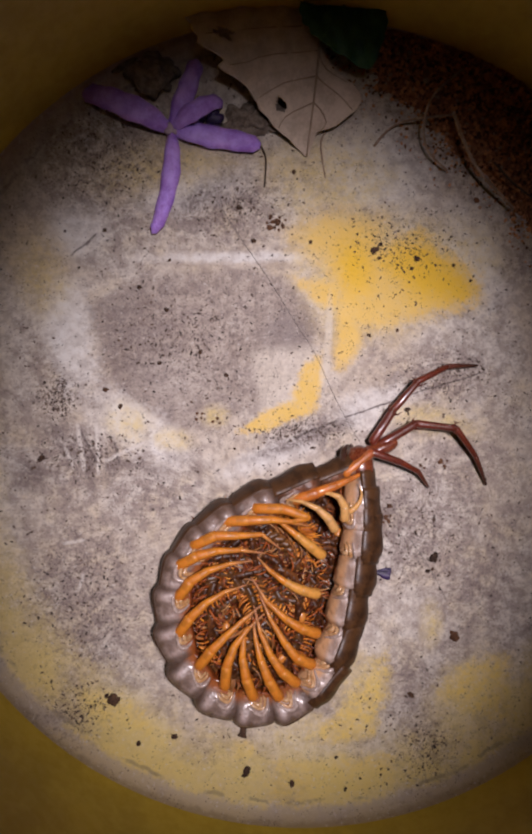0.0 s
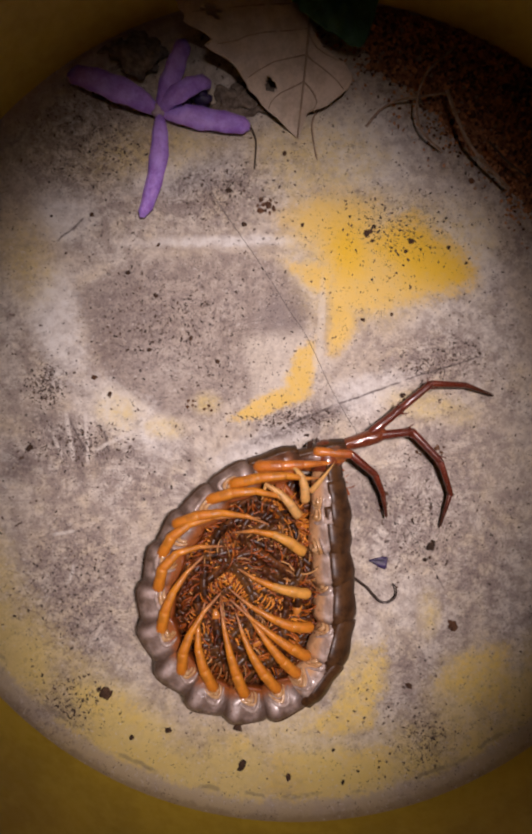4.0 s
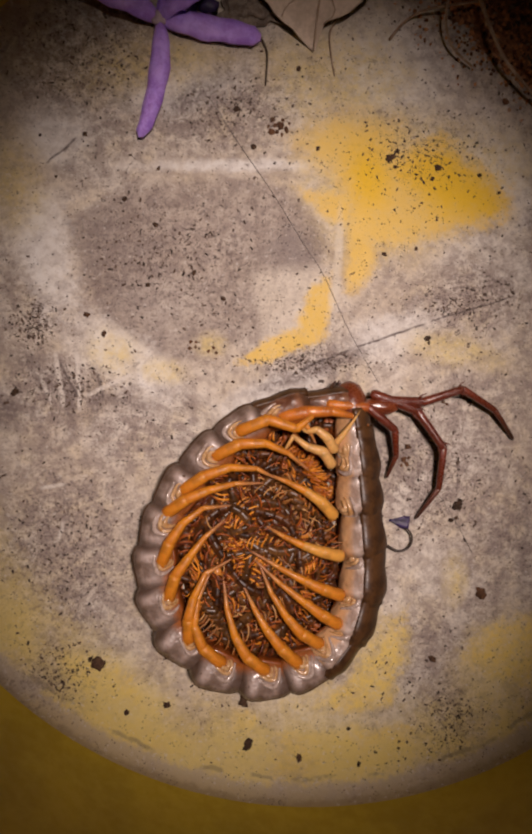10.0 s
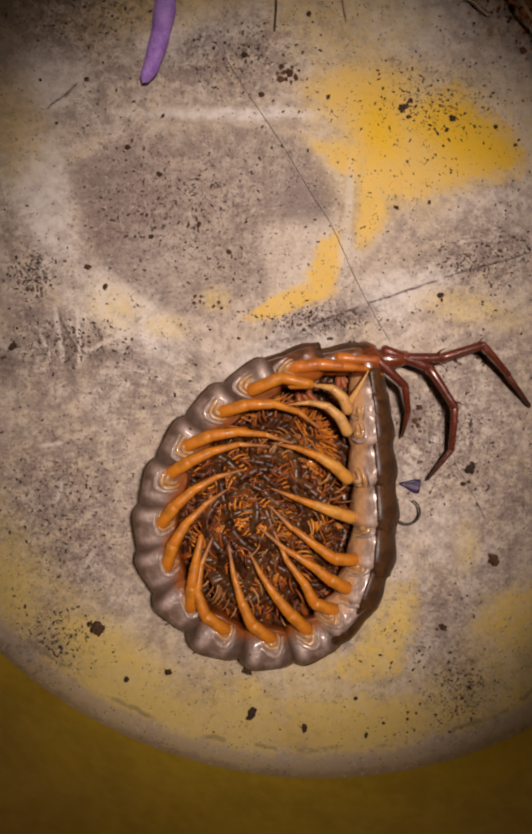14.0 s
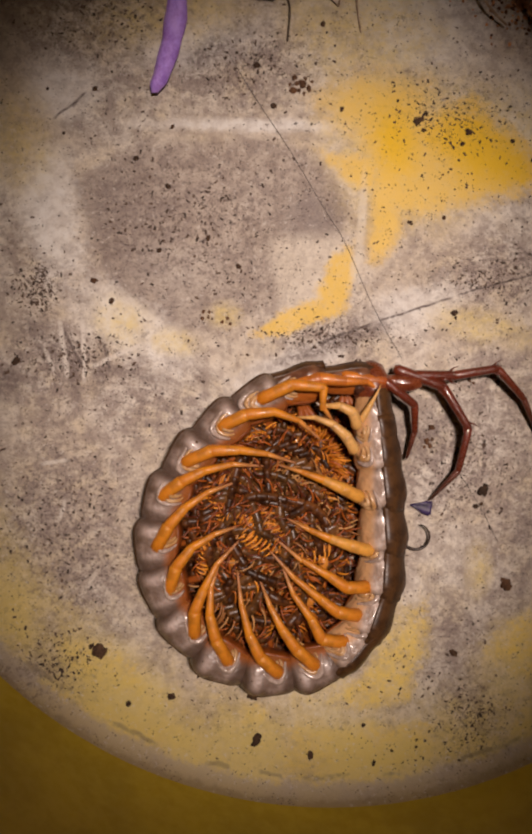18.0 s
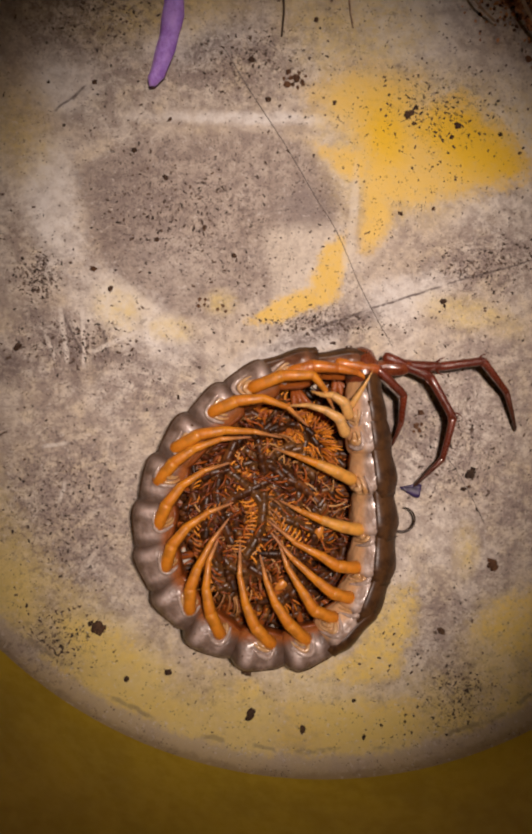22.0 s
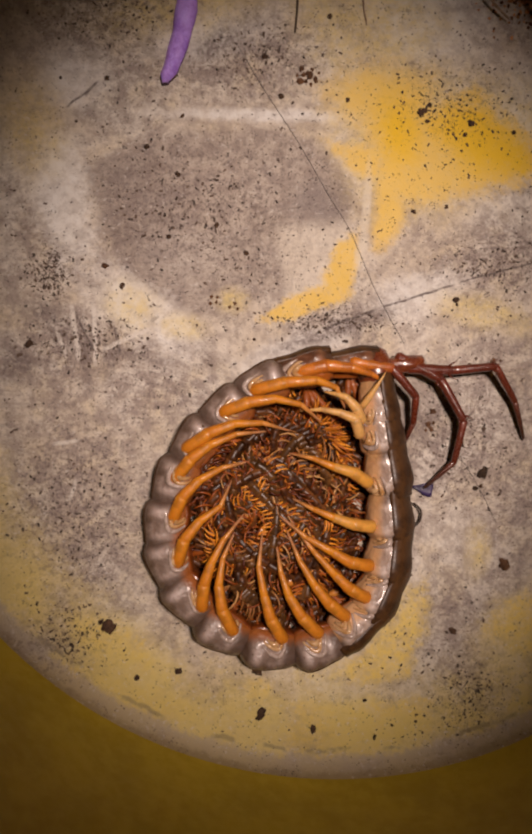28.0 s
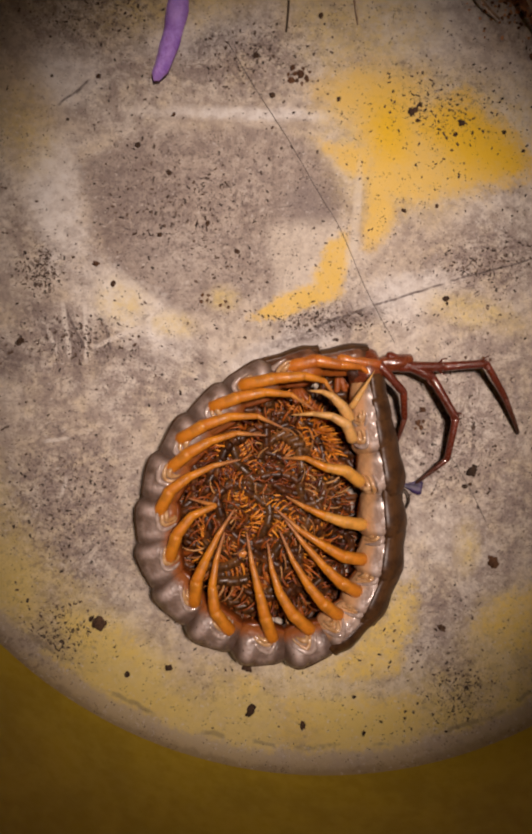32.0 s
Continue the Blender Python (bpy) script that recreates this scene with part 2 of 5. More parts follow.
    col = n.mix(n.math("MULTIPLY", pure, n.step(rub, 0.25, 0.5, 0.6, 0.95)), col, (0.79, 0.50, 0.012))
    # white edge between the yellow and the oval
    edge = most(n, [blob(n, x, y, n.math("MULTIPLY", soft_wob, 0.4), 20.8, 47, 1.0, 9, -3, soft=0.5), blob(n, x, y, n.math("MULTIPLY", soft_wob, 0.4), 19.6, 36.5, 1.0, 4, -18, soft=0.5)])
    col = n.mix(n.math("MULTIPLY", edge, n.step(mid, 0.35, 0.6, 0.25, 0.7)), col, (0.70, 0.64, 0.52))
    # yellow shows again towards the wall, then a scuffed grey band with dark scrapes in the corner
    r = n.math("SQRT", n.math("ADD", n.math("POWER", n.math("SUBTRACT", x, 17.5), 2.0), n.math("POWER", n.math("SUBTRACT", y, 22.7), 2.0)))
    patchy = n.math("MULTIPLY", n.step(n.noise(p, 0.07, 5, 0.6), 0.36, 0.54, 0.35, 1.0), n.step(y, 55.0, 15.0, 0.1, 1.0))
    col = n.mix(n.math("MULTIPLY", n.step(n.math("ADD", r, n.math("MULTIPLY", wob, 8.0)), 80, 96, 0.0, 0.75), patchy), col, (0.72, 0.575, 0.18))
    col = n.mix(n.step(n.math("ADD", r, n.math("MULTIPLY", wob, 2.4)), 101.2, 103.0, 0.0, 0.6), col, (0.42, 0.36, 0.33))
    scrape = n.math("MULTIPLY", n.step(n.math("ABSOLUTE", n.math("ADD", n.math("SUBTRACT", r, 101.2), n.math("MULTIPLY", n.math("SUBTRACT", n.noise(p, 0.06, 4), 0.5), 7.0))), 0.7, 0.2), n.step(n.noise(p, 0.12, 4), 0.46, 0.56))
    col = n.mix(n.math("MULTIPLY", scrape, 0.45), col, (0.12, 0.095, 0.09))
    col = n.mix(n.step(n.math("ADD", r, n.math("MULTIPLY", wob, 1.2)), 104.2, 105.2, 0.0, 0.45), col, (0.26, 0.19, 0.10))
    # dirt: specks, dust in the dirty places, light flecks
    dirt_zone = most(n, [n.step(mid, 0.50, 0.70, 0.0, 0.7)] + [b(*q, soft=0.9) for q in DIRTY])
    speck = n.math("MULTIPLY", n.step(n.cells(p, 1.3), 0.26, 0.15), n.step(n.noise(p, 0.4, 3), 0.48, 0.60))
    col = n.mix(n.math("MULTIPLY", speck, 0.85), col, (0.06, 0.045, 0.04))
    dust = n.math("MULTIPLY", n.math("MULTIPLY", n.step(n.noise(p, 0.75, 6, 0.7), 0.52, 0.60), dirt_zone), n.step(r, 80.0, 98.0, 1.0, 0.7))
    col = n.mix(n.math("MULTIPLY", dust, n.math("SUBTRACT", 0.8, n.math("MULTIPLY", strong, 0.6))), col, (0.14, 0.105, 0.09))
    light = n.step(n.noise(p, 0.7, 7, 0.75), 0.57, 0.64)
    col = n.mix(n.math("MULTIPLY", light, n.math("SUBTRACT", 0.45, n.math("MULTIPLY", strong, 0.4))), col, (0.70, 0.665, 0.61))
    # brown smudges and scrapes
    smudge = most(n, [b(-48, 18, 2.2, 6, 30, soft=0.8), b(-43, 13, 1.6, 7, 8, soft=0.8), b(-37, 12, 1.5, 6, -6, soft=0.8), b(-52, 22, 5, 2.5, -20, soft=0.8), b(-30, 12, 6, 1.5, -12, soft=0.8),
                      b(20, 20.5, 8, 2.0, 22, soft=0.9), b(8, 16, 9, 1.6, 18, soft=0.8), b(-57, 10, 5, 4, soft=0.8), b(33, -2, 6, 5, soft=0.9), b(-12, 83, 7, 2.4, 30, soft=0.9)])
    col = n.mix(n.math("MULTIPLY", smudge, n.step(fine, 0.38, 0.58, 0.15, 0.8)), col, (0.15, 0.115, 0.105))
    # scratches: one long curved scuff and short straight ones
    for (ax, ay, bx, by, w) in ((10, 18, 24, 23.5, 0.5), (24, 23.5, 42, 29.5, 0.4), (42, 29.5, 64, 36, 0.32), (-36, 19, -34.5, 11, 0.5), (-47, 66, -39, 73, 0.4),
                                (-45, 22, -40, 12, 0.4),
                                (-45.5, 24, -43.5, 10, 0.7), (-40.5, 24, -40, 9, 0.65), (-39, 13, -27, 18.5, 0.75), (-49, 18, -46, 11, 0.62), (-46, -21, -44, -15, 0.61), (-50, -8, -43, -7, 0.61)):
        ln = math.hypot(bx - ax, by - ay)
        ux, uy = (bx - ax) / ln, (by - ay) / ln
        dx, dy = n.math("SUBTRACT", x, ax), n.math("SUBTRACT", y, ay)
        along = n.math("ADD", n.math("MULTIPLY", dx, ux), n.math("MULTIPLY", dy, uy))
        off = n.math("ABSOLUTE", n.math("ADD", n.math("ADD", n.math("MULTIPLY", dx, -uy), n.math("MULTIPLY", dy, ux)), n.math("MULTIPLY", n.math("SUBTRACT", mid, 0.5), 1.6)))
        inside = n.math("MULTIPLY", n.step(along, 0.0, 2.0), n.step(along, ln, ln - 2.0))
        line = n.math("MULTIPLY", n.math("MULTIPLY", n.step(off, w, w * 0.3), inside), n.step(fine, 0.35, 0.55, 0.35, 0.9))
        col = n.mix(line, col, (0.66, 0.62, 0.56) if w > 0.6 else (0.11, 0.085, 0.08))
    bump = n.math("ADD", n.math("MULTIPLY", fine, 0.6), n.math("ADD", n.math("MULTIPLY", grain, 0.5), n.math("MULTIPLY", speck, 0.8)))
    return n.done(col, n.step(mid, 0.3, 0.7, 0.5, 0.75), bump, 0.00016, spec=0.3)


def simple(name, a, b, scale, rough=0.5, bump=0.0001, coat=0.0, sss=0.0, vary=0.0, spec=0.5):
    """Two tones mixed by noise on the object, each object a little lighter or darker."""
    n = Nodes(name)
    p, x, y, z = n.local()
    m = n.noise(p, scale, 5, 0.6)
    fine = n.noise(p, scale * 6, 3)
    f = n.step(n.math("ADD", m, n.math("MULTIPLY", n.math("SUBTRACT", fine, 0.5), 0.4)), 0.32, 0.68)
    col = n.mix(f, a, b)
    if vary:
        hsv = n.tree.nodes.new("ShaderNodeHueSaturation")
        n.put(hsv.inputs["Color"], col)
        n.put(hsv.inputs["Value"], n.math("ADD", 1 - vary, n.math("MULTIPLY", n.chance(), 2 * vary)))
        col = hsv.outputs[0]
    return n.done(col, n.step(fine, 0.3, 0.7, rough * 0.85, min(1, rough * 1.2)), m if bump else None, bump, coat, sss=sss, spec=spec)


def leg_material(name, base, tip, start, end, rough=0.3, coat=0.1):
    """Chitin that changes from base to tip along the leg's own length, in millimetres."""
    n = Nodes(name)
    p, x, y, z = n.local()
    m = n.noise(p, 0.5, 4)
    fine = n.noise(p, 3.0, 3)
    t = n.step(n.math("ADD", x, n.math("MULTIPLY", n.math("SUBTRACT", m, 0.5), 3.0)), start, end)
    col = n.mix(t, base, tip)
    dark = tuple(c * 0.55 for c in base)
    col = n.mix(n.math("MULTIPLY", n.step(m, 0.42, 0.72), 0.65), col, dark)
    return n.done(col, n.step(fine, 0.3, 0.7, rough * 0.8, rough * 1.3), n.math("ADD", fine, m), 0.00012, coat=coat, sss=0.06)


M = {
    "floor": floor_material(),
    "plastic": simple("yellow_plastic", (0.52, 0.375, 0.012), (0.42, 0.30, 0.010), 0.06, 0.5, 0.0001),
    "ground": simple("grey_concrete", (0.22, 0.21, 0.2), (0.3, 0.29, 0.27), 0.03, 0.85),
    "tergite": simple("dark_brown_chitin", (0.035, 0.015, 0.006), (0.095, 0.044, 0.016), 0.25, 0.42, 0.0002, spec=0.4),
    "tail": simple("red_brown_chitin", (0.12, 0.025, 0.010), (0.22, 0.058, 0.019), 0.4, 0.28, 0.0002, coat=0.5),
    "sternite": simple("red_brown_belly", (0.13, 0.028, 0.005), (0.25, 0.066, 0.010), 0.4, 0.35, 0.0001, coat=0.3),
    "collar": simple("golden_membrane", (0.42, 0.22, 0.075), (0.60, 0.40, 0.21), 0.7, 0.24, 0.0001, coat=0.5),
    "fold": simple("lilac_grey_fold", (0.30, 0.225, 0.18), (0.52, 0.42, 0.37), 0.7, 0.24, 0.0001, coat=0.5),
    "apricot_leg": leg_material("apricot_leg", (0.74, 0.36, 0.06), (0.68, 0.30, 0.05), 0, 10, 0.38),
    "femur": leg_material("orange_leg", (0.62, 0.21, 0.012), (0.68, 0.26, 0.018), 0, 6, 0.4),
    "shank": leg_material("orange_leg_shank", (0.68, 0.25, 0.012), (0.58, 0.21, 0.022), 0, 6, 0.4),
    "tarsus": leg_material("orange_leg_fading_to_tip", (0.62, 0.25, 0.04), (0.44, 0.20, 0.09), 0, 5, 0.35),
    "shade_leg": leg_material("shaded_orange_leg", (0.30, 0.075, 0.008), (0.20, 0.05, 0.008), 0, 10, 0.45),
    "pale_leg": leg_material("pale_apricot_leg", (0.74, 0.42, 0.13), (0.70, 0.38, 0.16), 0, 10),
    "red_leg": leg_material("red_brown_leg", (0.16, 0.030, 0.012), (0.11, 0.024, 0.012), 0, 10, 0.26, 0.6),
    "red_tip": leg_material("red_brown_leg_tip", (0.12, 0.03, 0.014), (0.05, 0.024, 0.015), 0, 9, 0.3, 0.5),
    "amber_leg": leg_material("amber_leg", (0.60, 0.19, 0.02), (0.34, 0.08, 0.02), 1, 10, 0.28, 0.3),
    "antenna": simple("dark_antenna", (0.025, 0.015, 0.01), (0.05, 0.03, 0.02), 1.0, 0.4, 0),
    "baby": simple("dark_brown_baby", (0.030, 0.009, 0.003), (0.13, 0.048, 0.013), 0.3, 0.36, 0.00004, vary=0.5, spec=0.22),
    "baby_tan": simple("olive_tan_baby", (0.045, 0.018, 0.005), (0.16, 0.070, 0.020), 0.35, 0.34, 0.00004, vary=0.35, spec=0.3),
    "baby_head": simple("orange_baby_head", (0.50, 0.17, 0.02), (0.60, 0.25, 0.04), 0.8, 0.35, 0, coat=0.3),
    "petal": simple("violet_petal", (0.34, 0.17, 0.66), (0.54, 0.34, 0.90), 0.25, 0.55, 0.0002, sss=0.1),
    "petal_dark": simple("dark_violet_petal", (0.014, 0.009, 0.035), (0.05, 0.03, 0.11), 0.5, 0.5, 0.0002),
    "flower_eye": simple("pale_flower_eye", (0.50, 0.40, 0.42), (0.35, 0.24, 0.30), 1.0, 0.6),
    "dry_leaf": simple("dry_brown_leaf", (0.48, 0.385, 0.29), (0.66, 0.545, 0.43), 0.22, 0.75, 0.0002),
    "leaf_vein": simple("leaf_vein", (0.33, 0.24, 0.16), (0.42, 0.32, 0.23), 0.4, 0.7, 0),
    "green_leaf": simple("dark_green_leaf", (0.025, 0.10, 0.04), (0.055, 0.17, 0.075), 0.3, 0.5, 0.0002),
    "clod": simple("grey_brown_clod", (0.12, 0.09, 0.07), (0.27, 0.22, 0.17), 0.6, 0.95, 0.0006),
    "soil": simple("red_brown_soil", (0.17, 0.065, 0.03), (0.46, 0.22, 0.10), 0.9, 0.95, 0.0008),
    "crumb": simple("dark_brown_crumb", (0.035, 0.018, 0.01), (0.085, 0.045, 0.022), 1.2, 0.9, 0.0003, vary=0.4),
    "rust": simple("rust_brown_crumb", (0.07, 0.03, 0.012), (0.15, 0.07, 0.03), 1.2, 0.9, 0.0003, vary=0.3),
    "stalk": simple("dry_stalk", (0.26, 0.17, 0.11), (0.46, 0.34, 0.24), 0.5, 0.8, 0.0001),
    "dark_stalk": simple("dark_stalk", (0.06, 0.04, 0.025), (0.10, 0.07, 0.045), 0.5, 0.8, 0.0001),
    "hair": simple("grey_hair", (0.10, 0.085, 0.08), (0.17, 0.14, 0.13), 0.5, 0.6, 0),
}


def grain_material():
    n = Nodes("mixed_soil_grains")
    r = n.island()
    p, x, y, z = n.place()
    col = n.mix(n.step(r, 0.1, 0.9), (0.085, 0.035, 0.018), (0.60, 0.28, 0.125))
    col = n.mix(n.step(r, 0.94, 0.97), col, (0.36, 0.25, 0.17))
    return n.done(col, 0.9, n.noise(p, 3.0, 3), 0.0002)


def speck_material():
    n = Nodes("mixed_dirt_specks")
    r = n.island()
    col = n.mix(r, (0.035, 0.026, 0.022), (0.13, 0.085, 0.06))
    return n.done(col, 0.9)


def baby_leg_material(name, low, high):
    """Amber to dark red-brown, from leg to leg and along the baby."""
    n = Nodes(name)
    p, x, y, z = n.local()
    col = n.mix(n.step(n.math("ADD", n.math("MULTIPLY", n.chance(), 0.55), n.math("MULTIPLY", n.island(), 0.45)), 0.15, 0.85), low, high)
    return n.done(col, 0.45, n.noise(p, 2.0, 3), 0.00003, sss=0.05)


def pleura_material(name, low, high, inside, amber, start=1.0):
    """Flank skin: mottled, membrane brown and painted shade where it folds in between two rings, amber towards the
    belly.
    """
    n = Nodes(name)
    p, x, y, z = n.local()
    m, fine, wrinkle = n.noise(p, 0.24, 3, 0.5), n.noise(p, 1.6, 4), n.noise(p, 0.75, 3, 0.5)
    col = n.mix(n.step(n.math("ADD", m, n.math("MULTIPLY", n.math("SUBTRACT", fine, 0.5), 0.15)), 0.30, 0.70), low, high)
    # seam at the ring's ends: brown membrane plus shade put into the colour
    membrane_shade = n.step(n.math("ADD", n.math("ABSOLUTE", x), n.math("MULTIPLY", n.math("SUBTRACT", m, 0.5), 2.4)), 3.9, 5.4, 0.0, 0.85)
    membrane_shade = n.math("MAXIMUM", membrane_shade, n.step(n.math("ADD", x, n.math("MULTIPLY", n.math("SUBTRACT", m, 0.5), 1.6)), 1.6, 3.4, 0.0, 0.75))
    col = n.mix(membrane_shade, col, (0.062, 0.030, 0.016))
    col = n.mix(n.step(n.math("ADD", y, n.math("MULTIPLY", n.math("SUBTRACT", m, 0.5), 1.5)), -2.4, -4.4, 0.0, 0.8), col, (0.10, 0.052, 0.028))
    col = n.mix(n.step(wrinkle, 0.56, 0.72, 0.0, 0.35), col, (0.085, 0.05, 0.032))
    col = n.mix(n.step(n.math("ADD", y, n.math("MULTIPLY", n.math("SUBTRACT", m, 0.5), 2.0)), start, start + 2.4, 0.0, amber), col, inside)
    bump = n.math("ADD", m, n.math("ADD", n.math("MULTIPLY", fine, 0.12), n.math("MULTIPLY", wrinkle, 0.6)))
    return n.done(col, n.step(fine, 0.3, 0.7, 0.34, 0.46), bump, 0.0005, coat=0.2, sss=0.04)


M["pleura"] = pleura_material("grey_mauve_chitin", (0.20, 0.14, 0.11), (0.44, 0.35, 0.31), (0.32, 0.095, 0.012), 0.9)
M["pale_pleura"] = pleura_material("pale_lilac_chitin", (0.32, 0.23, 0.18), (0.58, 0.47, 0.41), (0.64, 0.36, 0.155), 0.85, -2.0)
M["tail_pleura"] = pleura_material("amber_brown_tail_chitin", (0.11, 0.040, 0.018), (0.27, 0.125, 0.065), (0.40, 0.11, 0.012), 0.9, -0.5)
M["legs_amber"] = baby_leg_material("amber_baby_legs", (0.34, 0.085, 0.006), (0.82, 0.31, 0.02))
M["legs_tan"] = baby_leg_material("tan_baby_legs", (0.26, 0.10, 0.02), (0.62, 0.34, 0.12))
# darker copy of the amber legs: the brood's deep shade put into colour
M["legs_shaded"] = baby_leg_material("shaded_baby_legs", (0.08, 0.014, 0.003), (0.44, 0.11, 0.010))
M["grains"], M["specks"] = grain_material(), speck_material()


# ---- mesh helpers, in metres ----
def link(name, bm, material, parent=None, label="", smooth=True):
    me = bpy.data.meshes.new(name)
    bm.normal_update()
    bm.to_mesh(me)
    bm.free()
    if smooth:
        me.shade_smooth()
    me.materials.append(M[material])
    ob = new(name, me)
    ob.parent = parent
    if label:
        tagged(ob, label)
    return ob


part = link


def loft(bm, rings, caps=True):
    """Skin a row of equal closed rings of points."""
    rows = [[bm.verts.new(p) for p in ring] for ring in rings]
    k = len(rows[0])
    for a, b in zip(rows, rows[1:]):
        for i in range(k):
            bm.faces.new((a[i], a[(i + 1) % k], b[(i + 1) % k], b[i]))
    if caps:
        bm.faces.new(rows[0][::-1])
        bm.faces.new(rows[-1])
    return bm


def tube(bm, pts, radii, sides=8, flat=1.0):
    """A round, tapering limb along a row of points."""
    pts = [Vector(p) for p in pts]
    rings = []
    side = None
    for i, p in enumerate(pts):
        d = (pts[min(i + 1, len(pts) - 1)] - pts[max(i - 1, 0)]).normalized()
        side = d.cross(Vector((0, 0, 1))) if side is None else side - d * side.dot(d)
        if side.length < 1e-6:
            side = d.cross(Vector((0, 1, 0)))
        side.normalize()
        up = side.cross(d)
        r = radii[i] if isinstance(radii, (list, tuple)) else radii
        rings.append([p + (side * math.cos(a) + up * math.sin(a) * flat) * r for a in (2 * math.pi * k / sides for k in range(sides))])
    return loft(bm, rings)


def lump(bm, centre, r, rough=0.3, detail=1, flat=0.6, seed=0):
    """An uneven crumb."""
    rng = random.Random(seed)
    made = bmesh.ops.create_icosphere(bm, subdivisions=detail, radius=1.0)["verts"]
    off = Vector((rng.uniform(-9, 9), rng.uniform(-9, 9), rng.uniform(-9, 9)))
    sx, sy, tw = rng.uniform(0.75, 1.3), rng.uniform(0.7, 1.1), rng.uniform(0, 6.28)
    for v in made:
        k = 1 + rough * noise.noise(v.co * 1.6 + off) * 1.8
        x, y = v.co.x * sx * k * r, v.co.y * sy * k * r
        v.co = Vector(centre) + Vector((x * math.cos(tw) - y * math.sin(tw), x * math.sin(tw) + y * math.cos(tw), v.co.z * k * r * flat))
    return made


def lathe(bm, profile, cx, cy, steps=128, caps=False):
    rings = [[(cx + r * math.cos(a), cy + r * math.sin(a), z) for a in (2 * math.pi * k / steps for k in range(steps))] for r, z in profile]
    return loft(bm, rings, caps)


# ---- the bucket and the ground that it stands on ----
BX, BY = 0.0175, 0.0227


def build_bucket():
    bm = bmesh.new()
    bmesh.ops.create_grid(bm, x_segments=8, y_segments=8, size=3.0)
    ground = link("ground", bm, "ground")
    ground.location = (0, 0, -0.012)
    tagged(ground, "grey concrete ground on which the bucket stands", "ground", kind="structure")
    bucket = tagged(new("bucket"), "old yellow plastic bucket with a scuffed, stained bottom", "bucket", kind="structure")
    bm = bmesh.new()
    prof = [(r, 0.0) for r in (0.0006, 0.03, 0.06, 0.085, 0.095, 0.100)]
    prof += [(0.100 + 0.0055 * math.sin(a), 0.0055 - 0.0055 * math.cos(a)) for a in (0.3, 0.6, 0.9, 1.2, 1.45)]
    lathe(bm, prof, BX, BY, 160)
    bmesh.ops.contextual_create(bm, geom=[e for e in bm.edges if e.is_boundary and e.calc_length() < 0.0002])
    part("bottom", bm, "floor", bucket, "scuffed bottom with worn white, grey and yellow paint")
    bm = bmesh.new()
    prof = [(0.1054, 0.0046), (0.1064, 0.010), (0.1105, 0.04), (0.1185, 0.10), (0.127, 0.165), (0.137, 0.245), (0.1385, 0.249), (0.1425, 0.25), (0.1435, 0.247), (0.142, 0.242), (0.1385, 0.24),
            (0.1285, 0.16), (0.1088, 0.006), (0.1080, -0.01), (0.1060, -0.0118), (0.1058, -0.004), (0.1059, 0.002), (0.1054, 0.0046)]
    lathe(bm, prof, BX, BY, 160)
    part("wall", bm, "plastic", bucket, "yellow plastic wall")
    bm = bmesh.new()
    lathe(bm, [(0.1057, -0.003), (0.0004, -0.003)], BX, BY, 96)
    part("underside", bm, "plastic", bucket)


build_bucket()


# ---- the mother centipede: her poses are keyed in motions() ----
mother = tagged(new("centipede"), "large grey-brown centipede with orange legs coiled round its brood", "centipede")
SEGMENTS, LEGS = [], {}
# where each leg leaves its ring: along the ring in millimetres, angle round it, heading, leg radius
HIPS = {
    2: ((1.5, 86, 173, 1.6),),
    3: ((0.4, 87, 162, 1.55),),
    4: ((-1.5, 79, 153, 1.55),),
    5: ((-0.6, 79, 146, 1.55),),
    6: ((-2.8, 74, 144, 1.55),),
    7: ((-2.5, 58, 146, 1.55),),
    8: ((-1.5, 54, 132, 1.55),),
    9: ((0.2, 57, 121, 1.55),),
    10: ((-0.1, 58, 132, 1.55),),
    11: ((-0.0, 61, 121, 1.55),),
    12: ((-1.2, 66, 108, 1.55),),
    13: ((-2.2, 72, 91, 1.5), (3.7, 68, 100, 1.5)),
    14: ((3.1, 76, 90, 1.5),),
    15: ((4.4, 78, 78, 1.5),),
    17: ((-3.3, 76, 51, 1.5),),
    18: ((-1.4, 74, 38, 1.25),),
    19: ((-2.4, 77, 22, 1.25),),
}


